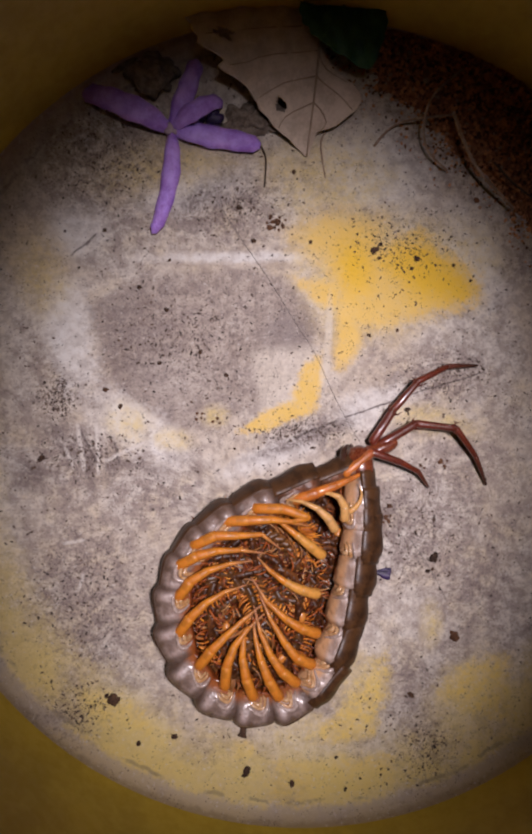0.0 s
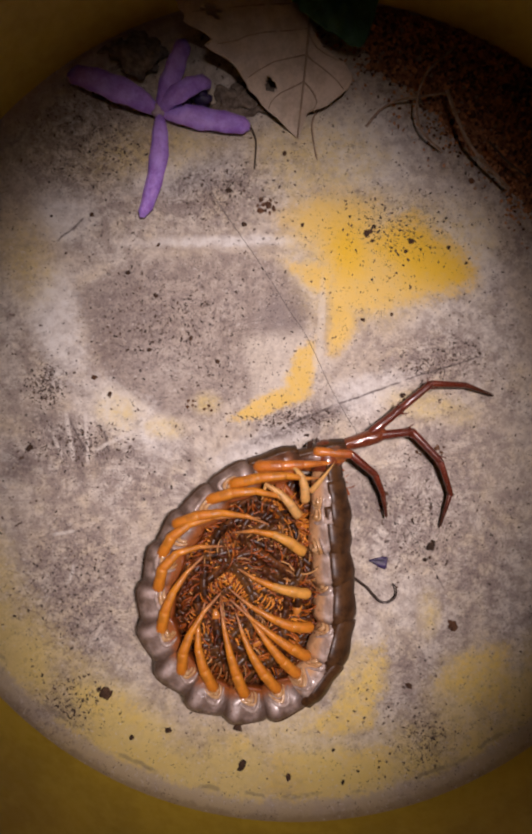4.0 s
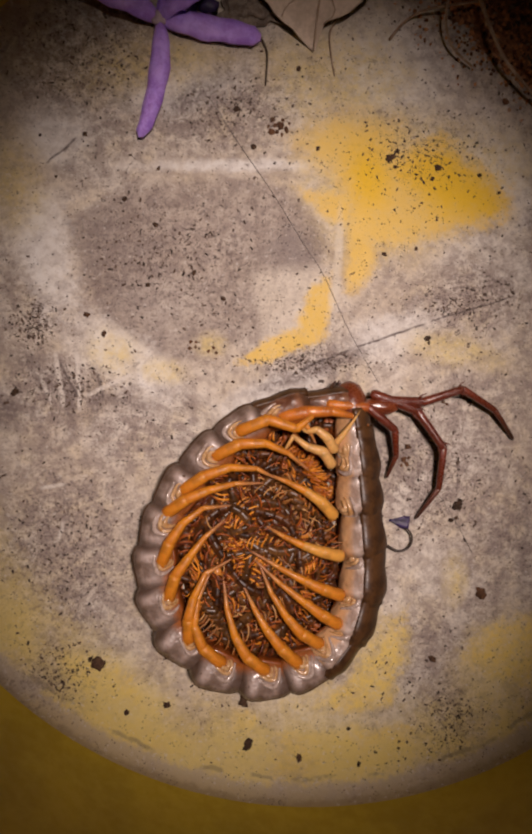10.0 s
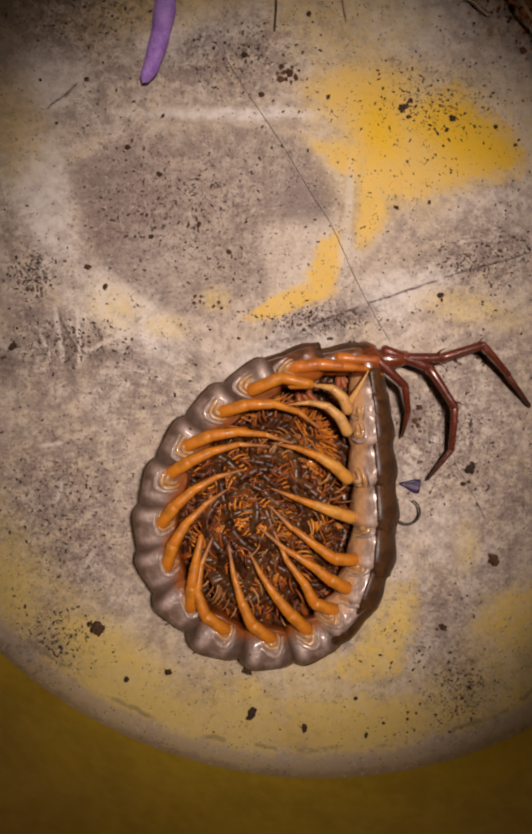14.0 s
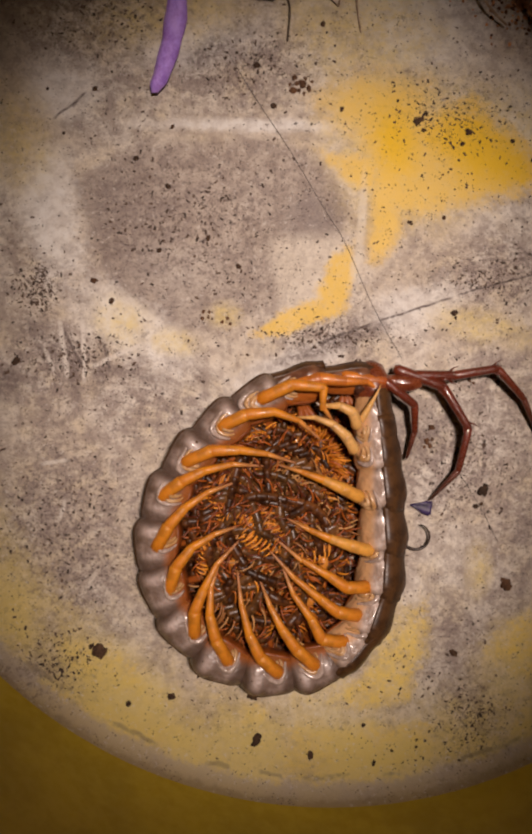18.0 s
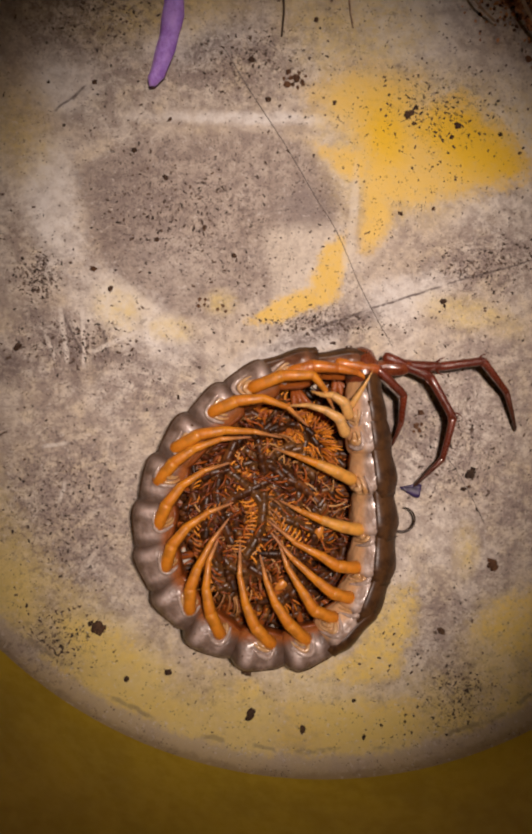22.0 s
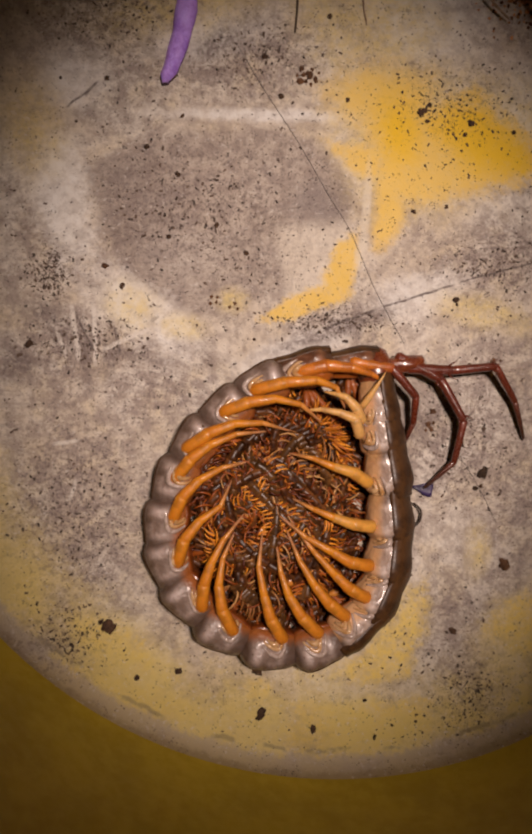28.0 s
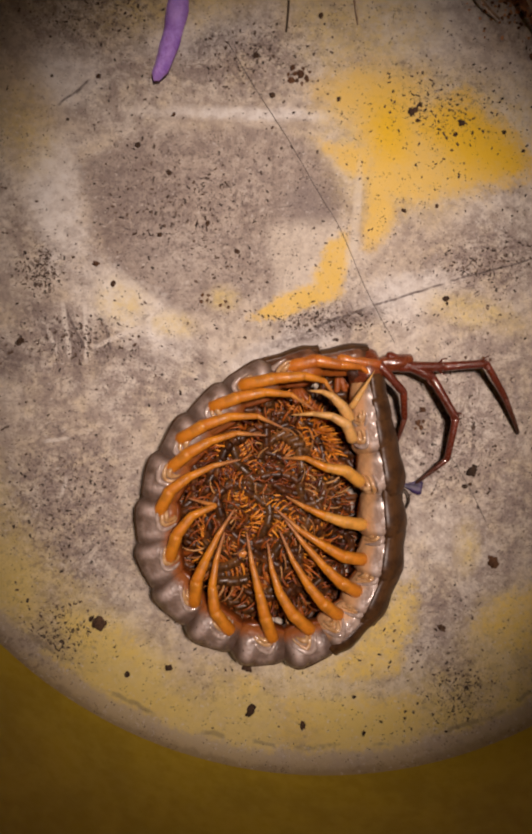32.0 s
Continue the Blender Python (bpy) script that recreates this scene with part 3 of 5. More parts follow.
def build_segment(i):
    """One body ring; x runs towards the head, y to the inside of the coil, z up. It is widest near its tail end and laps over the next ring."""
    size = (0.36, 0.68, 0.88, 0.96)[i] if i < 4 else (0.86 if i == 19 else 0.94 if i == 18 else 1.0)
    ln, wy, wz = 0.0132 if i else 0.0118, 0.0049 * size, 0.0052 * size
    rng = random.Random(40 + i)
    off = Vector((rng.uniform(-9, 9), rng.uniform(-9, 9), 0))

    def girth(s):
        """How wide the ring is along its length, s from -1 at the tail end to 1."""
        body = 0.80 + 0.26 * 0.5 * (1 - s) + 0.06 * math.exp(-((s + 0.2) / 0.4) ** 2)
        return body * (1 - 0.50 * max(0.0, (-s - 0.48) / 0.52) ** 2 - 0.40 * max(0.0, (s - 0.45) / 0.55) ** 2)

    wide = 1.0 if i > 12 else 0.85 if i < 3 else 0.5

    def skin(s, a):
        """The flank at s along the ring and angle a round it, with swellings, grooves and wrinkles."""
        env = girth(s)
        c, q = math.cos(a), math.sin(a)
        g = 0.09 * math.exp(-((s + 0.45) / 0.24) ** 2 - ((a - 2.1) / 0.5) ** 2) + 0.07 * math.exp(-((s - 0.35) / 0.22) ** 2 - ((a - 1.9) / 0.45) ** 2)
        g -= 0.06 * math.exp(-((s + 0.02 + 0.25 * (a - 1.9)) / 0.12) ** 2 - ((a - 2.2) / 0.6) ** 2)
        g += 0.07 * noise.noise(Vector((s * 2.2, a * 1.6, 0)) + off) + 0.02 * noise.noise(Vector((s * 6, a * 3.5, 3)) + off)
        g *= max(0.0, q) * min(1.0, max(0.0, (math.pi - wide - a) / 0.25)) * min(1.0, max(0.0, (a - 0.3) / 0.3))
        return Vector((s * ln / 2, math.copysign(abs(c) ** 0.85, c) * wy * env * (1 + g), math.copysign(abs(q) ** 0.75, q) * wz * env * (1 + g)))

    bm = bmesh.new()
    loft(bm, [[skin(-math.cos(math.pi * k / 32), 2 * math.pi * j / 48) for j in range(48)] for k in range(33)])
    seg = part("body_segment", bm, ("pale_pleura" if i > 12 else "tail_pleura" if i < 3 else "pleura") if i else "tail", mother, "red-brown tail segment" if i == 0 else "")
    # back plate on the outside of the coil
    bm = bmesh.new()
    rings = []
    for k in range(13):
        s = -0.98 + 1.96 * k / 12
        env = (max(girth(s), 0.90 - 0.5 * max(0.0, abs(s) - 0.93)) if i > 12 or i < 3 else girth(s)) * 1.035
        outer, inner = [], []
        for j in range(15):
            a = math.pi - wide + (wide + 1.1) * j / 14
            c, q = math.cos(a), math.sin(a)
            y = math.copysign(abs(c) ** 0.85, c) * wy
            z = math.copysign(abs(q) ** 0.75, q) * wz
            edge = 1 - 0.05 * (j in (0, 14))
            outer.append((s * ln / 2, y * env * edge, z * env * edge))
            inner.append((s * ln / 2, y * 0.6, z * 0.6))
        rings.append(outer + inner[::-1])
    loft(bm, rings)
    part("back_plate", bm, "tergite" if i else "tail", seg, "dark brown back plate" if i else "red-brown back plate")
    if i == 0:
        return SEGMENTS.append(seg)
    # belly plate on the inside
    bm = bmesh.new()
    rings = []
    for k in range(9):
        s = -0.92 + 1.84 * k / 8
        env = girth(s) * 1.03
        outer, inner = [], []
        for j in range(10):
            a = -0.95 + 1.5 * j / 9
            c, q = math.cos(a), math.sin(a)
            y, z = abs(c) ** 0.85 * wy, math.copysign(abs(q) ** 0.75, q) * wz
            outer.append((s * ln / 2, y * env, z * env))
            inner.append((s * ln / 2, y * 0.6, z * 0.6))
        rings.append(outer + inner[::-1])
    loft(bm, rings)
    part("belly_plate", bm, "sternite", seg, "red-brown belly plate")
    # lower legs: orange darkened to red-brown, so their shade is in the colour
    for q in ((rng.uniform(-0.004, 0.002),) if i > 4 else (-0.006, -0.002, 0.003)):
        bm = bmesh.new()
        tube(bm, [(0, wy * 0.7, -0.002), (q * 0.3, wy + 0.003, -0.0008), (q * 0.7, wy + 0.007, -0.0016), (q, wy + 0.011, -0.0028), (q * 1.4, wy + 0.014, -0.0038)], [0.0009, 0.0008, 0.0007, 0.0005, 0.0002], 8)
        part("lower_leg", bm, "shade_leg", seg, "leg under the brood, its orange darkened to red-brown as painted shade")
    if 2 < i < 19:
        bm = bmesh.new()
        lump(bm, (-ln * 0.30, -0.0008, wz * 0.98), 0.00042, 0.2, 1, 0.5, i)
        part("spiracle", bm, "tergite", seg)
    # nested V-shaped folds behind each hip, golden close to the leg and lilac-grey outside
    for hx, ha, turn, r in HIPS.get(i, ()):
        for rr, th, mat, label in ((0.80, 0.66, "collar", "golden folded hip collar"), (1.40, 0.50, "collar", "golden folded hip collar"), (2.0, 0.60, "fold", "lilac-grey fold of skin")):
            bm = bmesh.new()
            pts, radii = [], []
            reach = 1.75 if rr < 1.9 else 1.3
            lean = rng.uniform(-0.2, 0.2)
            for k in range(25):
                v = -reach + 2 * reach * k / 24
                back = 0.5 - rr * r * math.cos(v) * (0.85 + 0.42 * math.cos(v) ** 4)
                side = rr * r * 0.95 * math.sin(v + lean * math.cos(v))
                t = radians(turn)
                along, inward = back * math.cos(t) - side * math.sin(t), back * math.sin(t) + side * math.cos(t)
                s = max(-0.9, min(0.9, (hx + along) / 1000 / (ln / 2)))
                p = skin(s, max(0.2, min(math.pi - wide * 0.8, radians(ha) - inward / 5.0)))
                pts.append(p * (1 + 0.012 * (rr < 1)))
                radii.append(th / 1000 * (0.3 + 0.7 * math.cos(v / reach * 1.35) ** 2) * (1 + 0.15 * math.sin(3 * v + lean * 9)))
            tube(bm, pts, radii, 8)
            part("hip_collar", bm, mat, seg, label)
    SEGMENTS.append(seg)


for i in range(20):
    build_segment(i)


def build_head():
    """Head and fangs, tucked under the tail."""
    bm = bmesh.new()
    tube(bm, [(0.004, 0, 0), (0.006, 0, 0), (0.009, 0, -0.0004), (0.0115, 0, -0.001), (0.0125, 0, -0.0014)], [0.0034, 0.004, 0.0039, 0.0028, 0.001], 14, 0.9)
    part("head", bm, "tail", SEGMENTS[19], "red-brown head")
    for side in (-1, 1):
        bm = bmesh.new()
        tube(bm, [(0.006, 0.001, side * 0.003), (0.009, 0.0026, side * 0.0032), (0.0118, 0.0028, side * 0.0022), (0.0132, 0.0022, side * 0.001)], [0.0014, 0.0012, 0.0008, 0.0002], 8)
        part("fang", bm, "red_tip", SEGMENTS[19], "dark red fang")


build_head()


def build_leg(name, lengths, radii, mats, claw=True, hip=False, spines=0):
    """A jointed leg: the first piece is the part, the others hang from it. Each piece runs along its own x."""
    made, count = [], len(lengths)
    for k, ln in enumerate(lengths):
        ln = ln / 1000
        a, b = radii[k], radii[k + 1]
        bm = bmesh.new()
        pts, rr = [(-a * 0.0006, 0, 0)], [a * 0.0006]
        if hip and k == 0:
            pts, rr = [(-0.0012, 0, -0.0036), (-0.0009, 0, -0.0022), (-0.0005, 0, -0.0010)], [a * 0.0006, a * 0.0007, a * 0.0008]
        for s in range(8):
            u = s / 7
            pts.append((u * ln, 0, 0.10 * ln * u * (1 - u) - (0.0005 * (1 - u) ** 3 if hip and k == 0 else 0.0)))
            w = a + (b - a) * u
            w *= 1 + (0.05 if hip else 0.09) * math.exp(-((u - 0.92) / 0.08) ** 2) - 0.05 * math.exp(-((u - 0.06) / 0.08) ** 2) * (not (hip and k == 0))
            if hip and k == 0:
                w *= 1 + 0.08 * math.exp(-(u / 0.25) ** 2)
            rr.append(w / 1000)
        if k < count - 1:
            pts.append((ln + b * 0.0007, 0, 0))
            rr.append(b * 0.0005)
        elif claw:
            pts += [(ln * 1.04, 0, -0.0001), (ln + 0.0009, 0, -0.0005)]
            rr += [b * 0.6 / 1000, 0.00005]
        tube(bm, pts, rr, 10, 0.94)
        for q in range(spines if k < 2 else 0):
            side = (-1, 1, 0.2)[q]
            tube(bm, [(ln * 0.90, side * b * 0.0007, b * 0.0005), (ln * 0.96, side * b * 0.0014, b * 0.0009), (ln + 0.0008, side * b * 0.0019, b * 0.0012)], [b * 0.0003, b * 0.0002, 0.00003], 6)
        name = "leg" if k == 0 else ("tarsus" if k == count - 1 else "shank")
        made.append(part(name, bm, mats[min(k, len(mats) - 1)], made[0] if made else mother))
    return made


def arc_leg(l1, l2, r, mats):
    """A walking leg in four pieces that follow one bend."""
    lengths = (l1 * 0.53, l1 * 0.50, l2 * 0.50, l2 * 0.53)
    made = build_leg("leg", lengths, tuple(r * q for q in (1.0, 0.95, 0.68, 0.42, 0.14)), mats, True, True)
    return made, lengths


def build_antenna():
    """A thin feeler with a hooked end; its bend begins at the origin."""
    bm = bmesh.new()
    pts = [(-0.013, -0.003, 0.0012), (-0.009, -0.001, 0.0006), (-0.004, 0, 0.0002)]
    pts += [(0.0029 * math.sin(a), 0.0029 * (1 - math.cos(a)), 0.0002 + 0.0003 * a) for a in (0.3 * k for k in range(12))]
    tube(bm, pts, [0.00042 - 0.00026 * k / 14 for k in range(15)], 7)
    return part("antenna", bm, "antenna", mother, "thin dark hooked antenna")


ANTENNA = build_antenna()
LEGS["u1"] = build_leg("leg", (10.9, 10.7, 9.7, 8.6), (1.3, 1.1, 0.92, 0.75, 0.38), ["red_leg", "red_leg", "red_leg", "red_tip"], spines=3), (10.9, 10.7, 9.7, 8.6)
LEGS["u2"] = build_leg("leg", (9.9, 10, 9.7, 9), (1.3, 1.1, 0.92, 0.75, 0.38), ["red_leg", "red_leg", "red_leg", "red_tip"], spines=3), (9.9, 10, 9.7, 9)
LEGS["z1"] = build_leg("leg", (8.8, 8.4, 6.5, 6), (1.35, 1.1, 0.9, 0.7, 0.35), ["amber_leg", "red_leg", "red_leg", "red_tip"], spines=0), (8.8, 8.4, 6.5, 6)
LEGS["z2"] = arc_leg(10.8, 9.4, 1.6, ["amber_leg"])
LEGS["a"] = arc_leg(13.1, 9, 1.42, ["femur", "femur", "shank", "tarsus"])
LEGS["b"] = arc_leg(11.3, 11.4, 1.42, ["femur", "femur", "shank", "tarsus"])
LEGS["c"] = arc_leg(11.3, 12, 1.42, ["femur", "femur", "shank", "tarsus"])
LEGS["d"] = arc_leg(10.1, 12.2, 1.42, ["femur", "femur", "shank", "tarsus"])
LEGS["e"] = arc_leg(10, 11.3, 1.42, ["femur", "femur", "shank", "tarsus"])
LEGS["f"] = arc_leg(10.3, 10.8, 1.42, ["femur", "femur", "shank", "tarsus"])
LEGS["g"] = arc_leg(9.8, 11.8, 1.42, ["femur", "femur", "shank", "tarsus"])
LEGS["h"] = arc_leg(10.7, 11.3, 1.42, ["femur", "femur", "shank", "tarsus"])
LEGS["i"] = arc_leg(10.6, 12.5, 1.42, ["femur", "femur", "shank", "tarsus"])
LEGS["j"] = arc_leg(10.9, 10.4, 1.42, ["femur", "femur", "shank", "tarsus"])
LEGS["k"] = arc_leg(10.1, 12.6, 1.42, ["femur", "femur", "shank", "tarsus"])
LEGS["l"] = arc_leg(9.4, 14, 1.42, ["femur", "femur", "shank", "tarsus"])
LEGS["m"] = arc_leg(9.3, 13, 1.42, ["femur", "femur", "shank", "tarsus"])
LEGS["n"] = arc_leg(9.1, 9.4, 1.4, ["apricot_leg", "apricot_leg", "shank", "tarsus"])
LEGS["o"] = arc_leg(8.8, 9.7, 1.4, ["apricot_leg", "apricot_leg", "shank", "tarsus"])
LEGS["p"] = arc_leg(7.3, 8.1, 1.25, ["pale_leg"])
LEGS["q"] = arc_leg(6.2, 4.8, 1.25, ["pale_leg"])
LEGS["r"] = arc_leg(4.3, 4.1, 0.8, ["pale_leg"])

# ---- the brood ----
BROOD = []


def build_baby(k):
    rng = random.Random(900 + k)
    baby = tagged(new("baby_centipede"), "small dark brown baby centipede with amber legs, squirming in the brood", "centipede", "brood in the coil")
    pieces = []
    count = rng.choice((9, 10, 11, 12)) if k % 3 == 0 else rng.choice((11, 12, 13, 14))
    plump = rng.uniform(0.85, 1.12)
    on_top = k % 7 == 1 and k < 112
    if on_top:
        count, plump = rng.choice((17, 19, 21, 22)), rng.uniform(1.05, 1.25)
    if k == 8:
        count, plump = 7, 1.25
    body_mat = "baby_tan" if (k % 4 == 1 or on_top and k % 2) and k < 112 else "baby"
    legs_mat = "legs_shaded" if k >= 112 or k % 3 else ("legs_tan" if k % 12 == 3 else "legs_amber")
    if on_top:
        legs_mat = ("legs_amber", "legs_shaded", "legs_tan", "legs_shaded")[(k // 7) % 4]
    leggy = 0.5 if k >= 112 else 1.0 if legs_mat != "legs_shaded" else 0.95
    for i in range(count):
        key = (i == 0, i == count - 1, i % 3, k % 4, body_mat, legs_mat, k >= 112)
        if key not in MESHES:
            ln, r = 0.0022, 0.00096
            bm = bmesh.new()
            pts, radii = [], []
            for s in range(11):
                u = -0.24 + 1.48 * s / 10
                pts.append((u * ln, 0, 0))
                w = r * (1 - (abs(u - 0.5) / 0.75) ** 7) ** 0.5
                if i == 0:
                    w *= min(1, 0.62 + u * 0.9)
                if i == count - 1:
                    w *= 1 - 0.45 * u
                radii.append(w)
            tube(bm, pts, radii, 10, 0.85)
            me = bpy.data.meshes.new("baby_body")
            bm.normal_update()
            bm.to_mesh(me)
            bm.free()
            me.shade_smooth()
            me.materials.append(M["baby_head" if i == 0 and k % 4 == 0 else body_mat])
            bm = bmesh.new()
            for side in (-1, 1):
                for q in ((0.25, 0.75) if legs_mat == "legs_amber" else (0.5,)):
                    x, sweep = ln * q, (0.9, 0.6, 1.1, 1.3)[k % 4] + rng.uniform(-0.15, 0.15)
                    far, up = rng.uniform(0.9, 1.15) * leggy, (0.5, 0.1, 0.8, -0.1)[k % 4] + rng.uniform(-0.15, 0.15)
                    tube(bm, [(x, side * r * 0.7, -0.0001), (x + 0.0003 * sweep, side * (r + 0.0007 * far), 0.0005 * up), (x + 0.0009 * sweep, side * (r + 0.0015 * far), 0.0007 * up),
                              (x + 0.0017 * sweep, side * (r + 0.0021 * far), 0.0005 * up), (x + 0.0026 * sweep, side * (r + 0.0024 * far), -0.0002)],
                         [0.00026, 0.00024, 0.00020, 0.00015, 0.00005], 6)
            if i == 0:
                for side in (-1, 1):
                    tube(bm, [(0, side * 0.0003, 0), (-0.001, side * 0.0009, 0.0003), (-0.0025, side * 0.0016, 0.0002), (-0.0038, side * 0.0015, 0)], [0.00014, 0.00012, 0.0001, 0.00004], 5)
            lm = bpy.data.meshes.new("baby_legs")
            bm.normal_update()
            bm.to_mesh(lm)
            bm.free()
            lm.shade_smooth()
            lm.materials.append(M[legs_mat])
            MESHES[key] = (me, lm)
        me, lm = MESHES[key]
        body = new("body_segment", me)
        body.parent = baby
        body.scale = (1, plump, plump)
        if i % (1 if legs_mat == "legs_amber" or on_top else 2) == 0:
            legs = new("legs", lm)
            legs.parent = body
            tagged(legs, kind="stuff")
        pieces.append(body)
    BROOD.append((baby, pieces, rng))


MESHES = {}
for k in range(150):
    build_baby(k)


# ---- what has fallen into the bucket ----
def place(x, y, z=0.0, turn=0.0, rx=0.0, ry=0.0):
    return pose(x / 1000, y / 1000, z / 1000, rx, ry, turn)


def build_flower():
    flower = tagged(new("flower"), "wilted violet flower with narrow petals lying on the bucket bottom", "flower")
    flower.matrix_world = place(-20.2, 99.1, 1.5)
    for ang, ln, w, lift, curl in ((155.0, 0.0243, 0.0033, 0.0035, 0.001), (63.0, 0.0195, 0.0026, 0.003, 0.002), (-9.0, 0.0235, 0.0030, 0.001, 0.0), (-84.0, 0.0264, 0.0024, 0.001, -0.0075), (31.0, 0.0155, 0.0025, 0.0045, 0.0)):
        bm = bmesh.new()
        rings = []
        for k in range(15):
            u = k / 14
            wid = w * (0.36 + 0.64 * math.sin(math.pi * 0.5 * min(1.0, u / 0.45)) ** 0.9 - 0.22 * max(0.0, u - 0.45) / 0.5) * (1 + 0.06 * math.sin(u * 23 + ang)) * (1 if u < 0.9 else math.sqrt(max(0.1, 1 - ((u - 0.9) / 0.105) ** 2)))
            z = lift * math.sin(u * math.pi) + 0.0004 * math.sin(u * 9)
            side = curl * u * u
            row = []
            for s in (-1, -0.5, 0, 0.5, 1):
                row.append((u * ln, side + s * wid, z + 0.0008 * (1 - s * s) * (1 if lift > 0 else 0.5) + 0.0002 * math.sin(u * 17 + s * 3)))
            rings.append(row + [(x, y, zz - 0.0005) for x, y, zz in row[::-1]])
        loft(bm, rings)
        p = part("petal", bm, "petal", flower)
        p.rotation_euler = (0, 0, radians(ang))
    bm = bmesh.new()
    lump(bm, (0, 0, 0.0006), 0.0017, 0.4, 2, 0.6, 3)
    part("flower_eye", bm, "flower_eye", flower, "pale pinkish flower eye")
    bm = bmesh.new()
    for k in range(7):
        rng = random.Random(70 + k)
        lump(bm, (0.0055 + rng.uniform(0, 0.006), 0.002 + rng.uniform(-0.001, 0.005), 0.001), rng.uniform(0.0012, 0.0026), 0.5, 2, 0.6, 80 + k)
    part("crumpled_petal", bm, "petal_dark", flower, "dark violet crumpled petal")


build_flower()


def leaf(name, label, at, length, width, mat, vein_mat, teeth, bend, holes=(), seed=0, lobes=0.0, torn=False):
    """A leaf along its own x from stalk to tip, with midrib, side veins, toothed margin and thickness."""
    ob = tagged(new(name), label, "leaf")
    ob.matrix_world = at
    rng = random.Random(seed)
    off = Vector((rng.uniform(0, 9), rng.uniform(0, 9), 0))

    def edge(u, side):
        if torn:
            # one half runs straight down to the tip, the other is a short torn flap
            table = ((0, 1.2), (0.5, 1.2), (0.58, 4), (0.68, 12), (0.77, 11), (0.85, 6.5), (0.88, 2), (1, 0.3)) if side > 0 else ((0, 30), (0.2, 36), (0.33, 36), (0.45, 33.5), (0.56, 30), (0.60, 26), (0.66, 24), (0.74, 17), (0.80, 15), (0.90, 8), (0.97, 2.5), (1, 0.3))
            w = next(a[1] + (c[1] - a[1]) * (u - a[0]) / (c[0] - a[0]) for a, c in zip(table, table[1:]) if u <= c[0]) / 1000
            return w * (1 + 0.10 * noise.noise(Vector((u * 22, side, 0)) + off))
        w = width * math.sin(math.pi * u ** 0.8) ** 0.75
        return w * (1 + lobes * noise.noise(Vector((u * 5, side, 0)) + off)) + teeth * math.sin(u * 60 + side) * math.sin(math.pi * u)

    def height(u, v):
        return bend * math.sin(u * math.pi) + 0.0012 * noise.noise(Vector((u * 4, v * 300, 0)) + off) + abs(v) * 0.10

    nu, nv = 64, 48
    bm = bmesh.new()
    grid = {}
    for i in range(nu + 1):
        u = i / nu
        for j in range(nv + 1):
            s = -1 + 2 * j / nv
            v = s * abs(edge(u, 1 if s > 0 else -1))
            grid[i, j] = bm.verts.new((u * length, v, height(u, v)))
    for i in range(nu):
        for j in range(nv):
            c = (grid[i, j].co + grid[i + 1, j + 1].co) / 2
            if any(math.hypot((c.x - hx) , (c.y - hy)) < hr * (1 + 0.5 * noise.noise(c * 900)) for hx, hy, hr in holes):
                continue
            bm.faces.new((grid[i, j], grid[i + 1, j], grid[i + 1, j + 1], grid[i, j + 1]))
    bmesh.ops.remove_doubles(bm, verts=bm.verts, dist=1e-6)
    loose = [v for v in bm.verts if not v.link_faces]
    bmesh.ops.delete(bm, geom=loose, context="VERTS")
    bmesh.ops.solidify(bm, geom=bm.faces[:], thickness=0.0003)
    part("blade", bm, mat, ob)
    bm = bmesh.new()
    tube(bm, [(u * length, 0, height(u, 0) + 0.0002) for u in (k / 12 * 1.0 for k in range(13))], [0.0005 - 0.0003 * k / 12 for k in range(13)], 6)
    part("midrib", bm, vein_mat, ob)
    for k in range(1, 7):
        for side in (-1, 1):
            bm = bmesh.new()
            pts = []
            for s in range(6):
                q = s / 5
                u = min(0.97, k / 8 + 0.14 * q)
                v = side * abs(edge(u, side)) * 0.9 * q
                pts.append((u * length, v, height(u, v) + 0.00015))
            tube(bm, pts, [0.00022 - 0.0001 * s / 5 for s in range(6)], 5)
            part("vein", bm, vein_mat, ob)
    return ob


leaf("dry_leaf", "broad dry brown leaf with a torn edge and a small hole", place(20.7, 144.1, 6.3, -96, 0, 6), 0.0515, 0.038, "dry_leaf", "leaf_vein", 0.0004, 0.0035, ((0.0405, -0.0085, 0.0014), (0.025, -0.0255, 0.0012), (0.0262, -0.0235, 0.0011)), 5, 0.16, True)
leaf("green_leaf", "dark green leaf lying on the soil", place(17.5, 141.8, 6, -63, 0, 0), 0.031, 0.0115, "green_leaf", "green_leaf", 0.0003, 0.003, (), 9, 0.2)


def build_clod(x, y, r, seed, flat=0.5):
    bm = bmesh.new()
    lump(bm, (0, 0, r * flat * 0.7 / 1000), r / 1000, 0.5, 4, flat, seed)
    for v in bm.verts:
        v.co += v.normal * 0.0007 * noise.noise(v.co * 900)
    ob = link("clod", bm, "clod")
    ob.matrix_world = place(x, y)
    tagged(ob, "grey-brown crumbly clod of dirt beside the violet flower", "dirt")


for k, (x, y, r, flat) in enumerate(((-25.1, 114.1, 6.5, 0.35), (4.7, 103.0, 5, 0.22), (-1.7, 101.4, 4, 0.25), (-32.6, 122.9, 7, 0.3))):
    build_clod(x, y, r, 50 + k, flat)


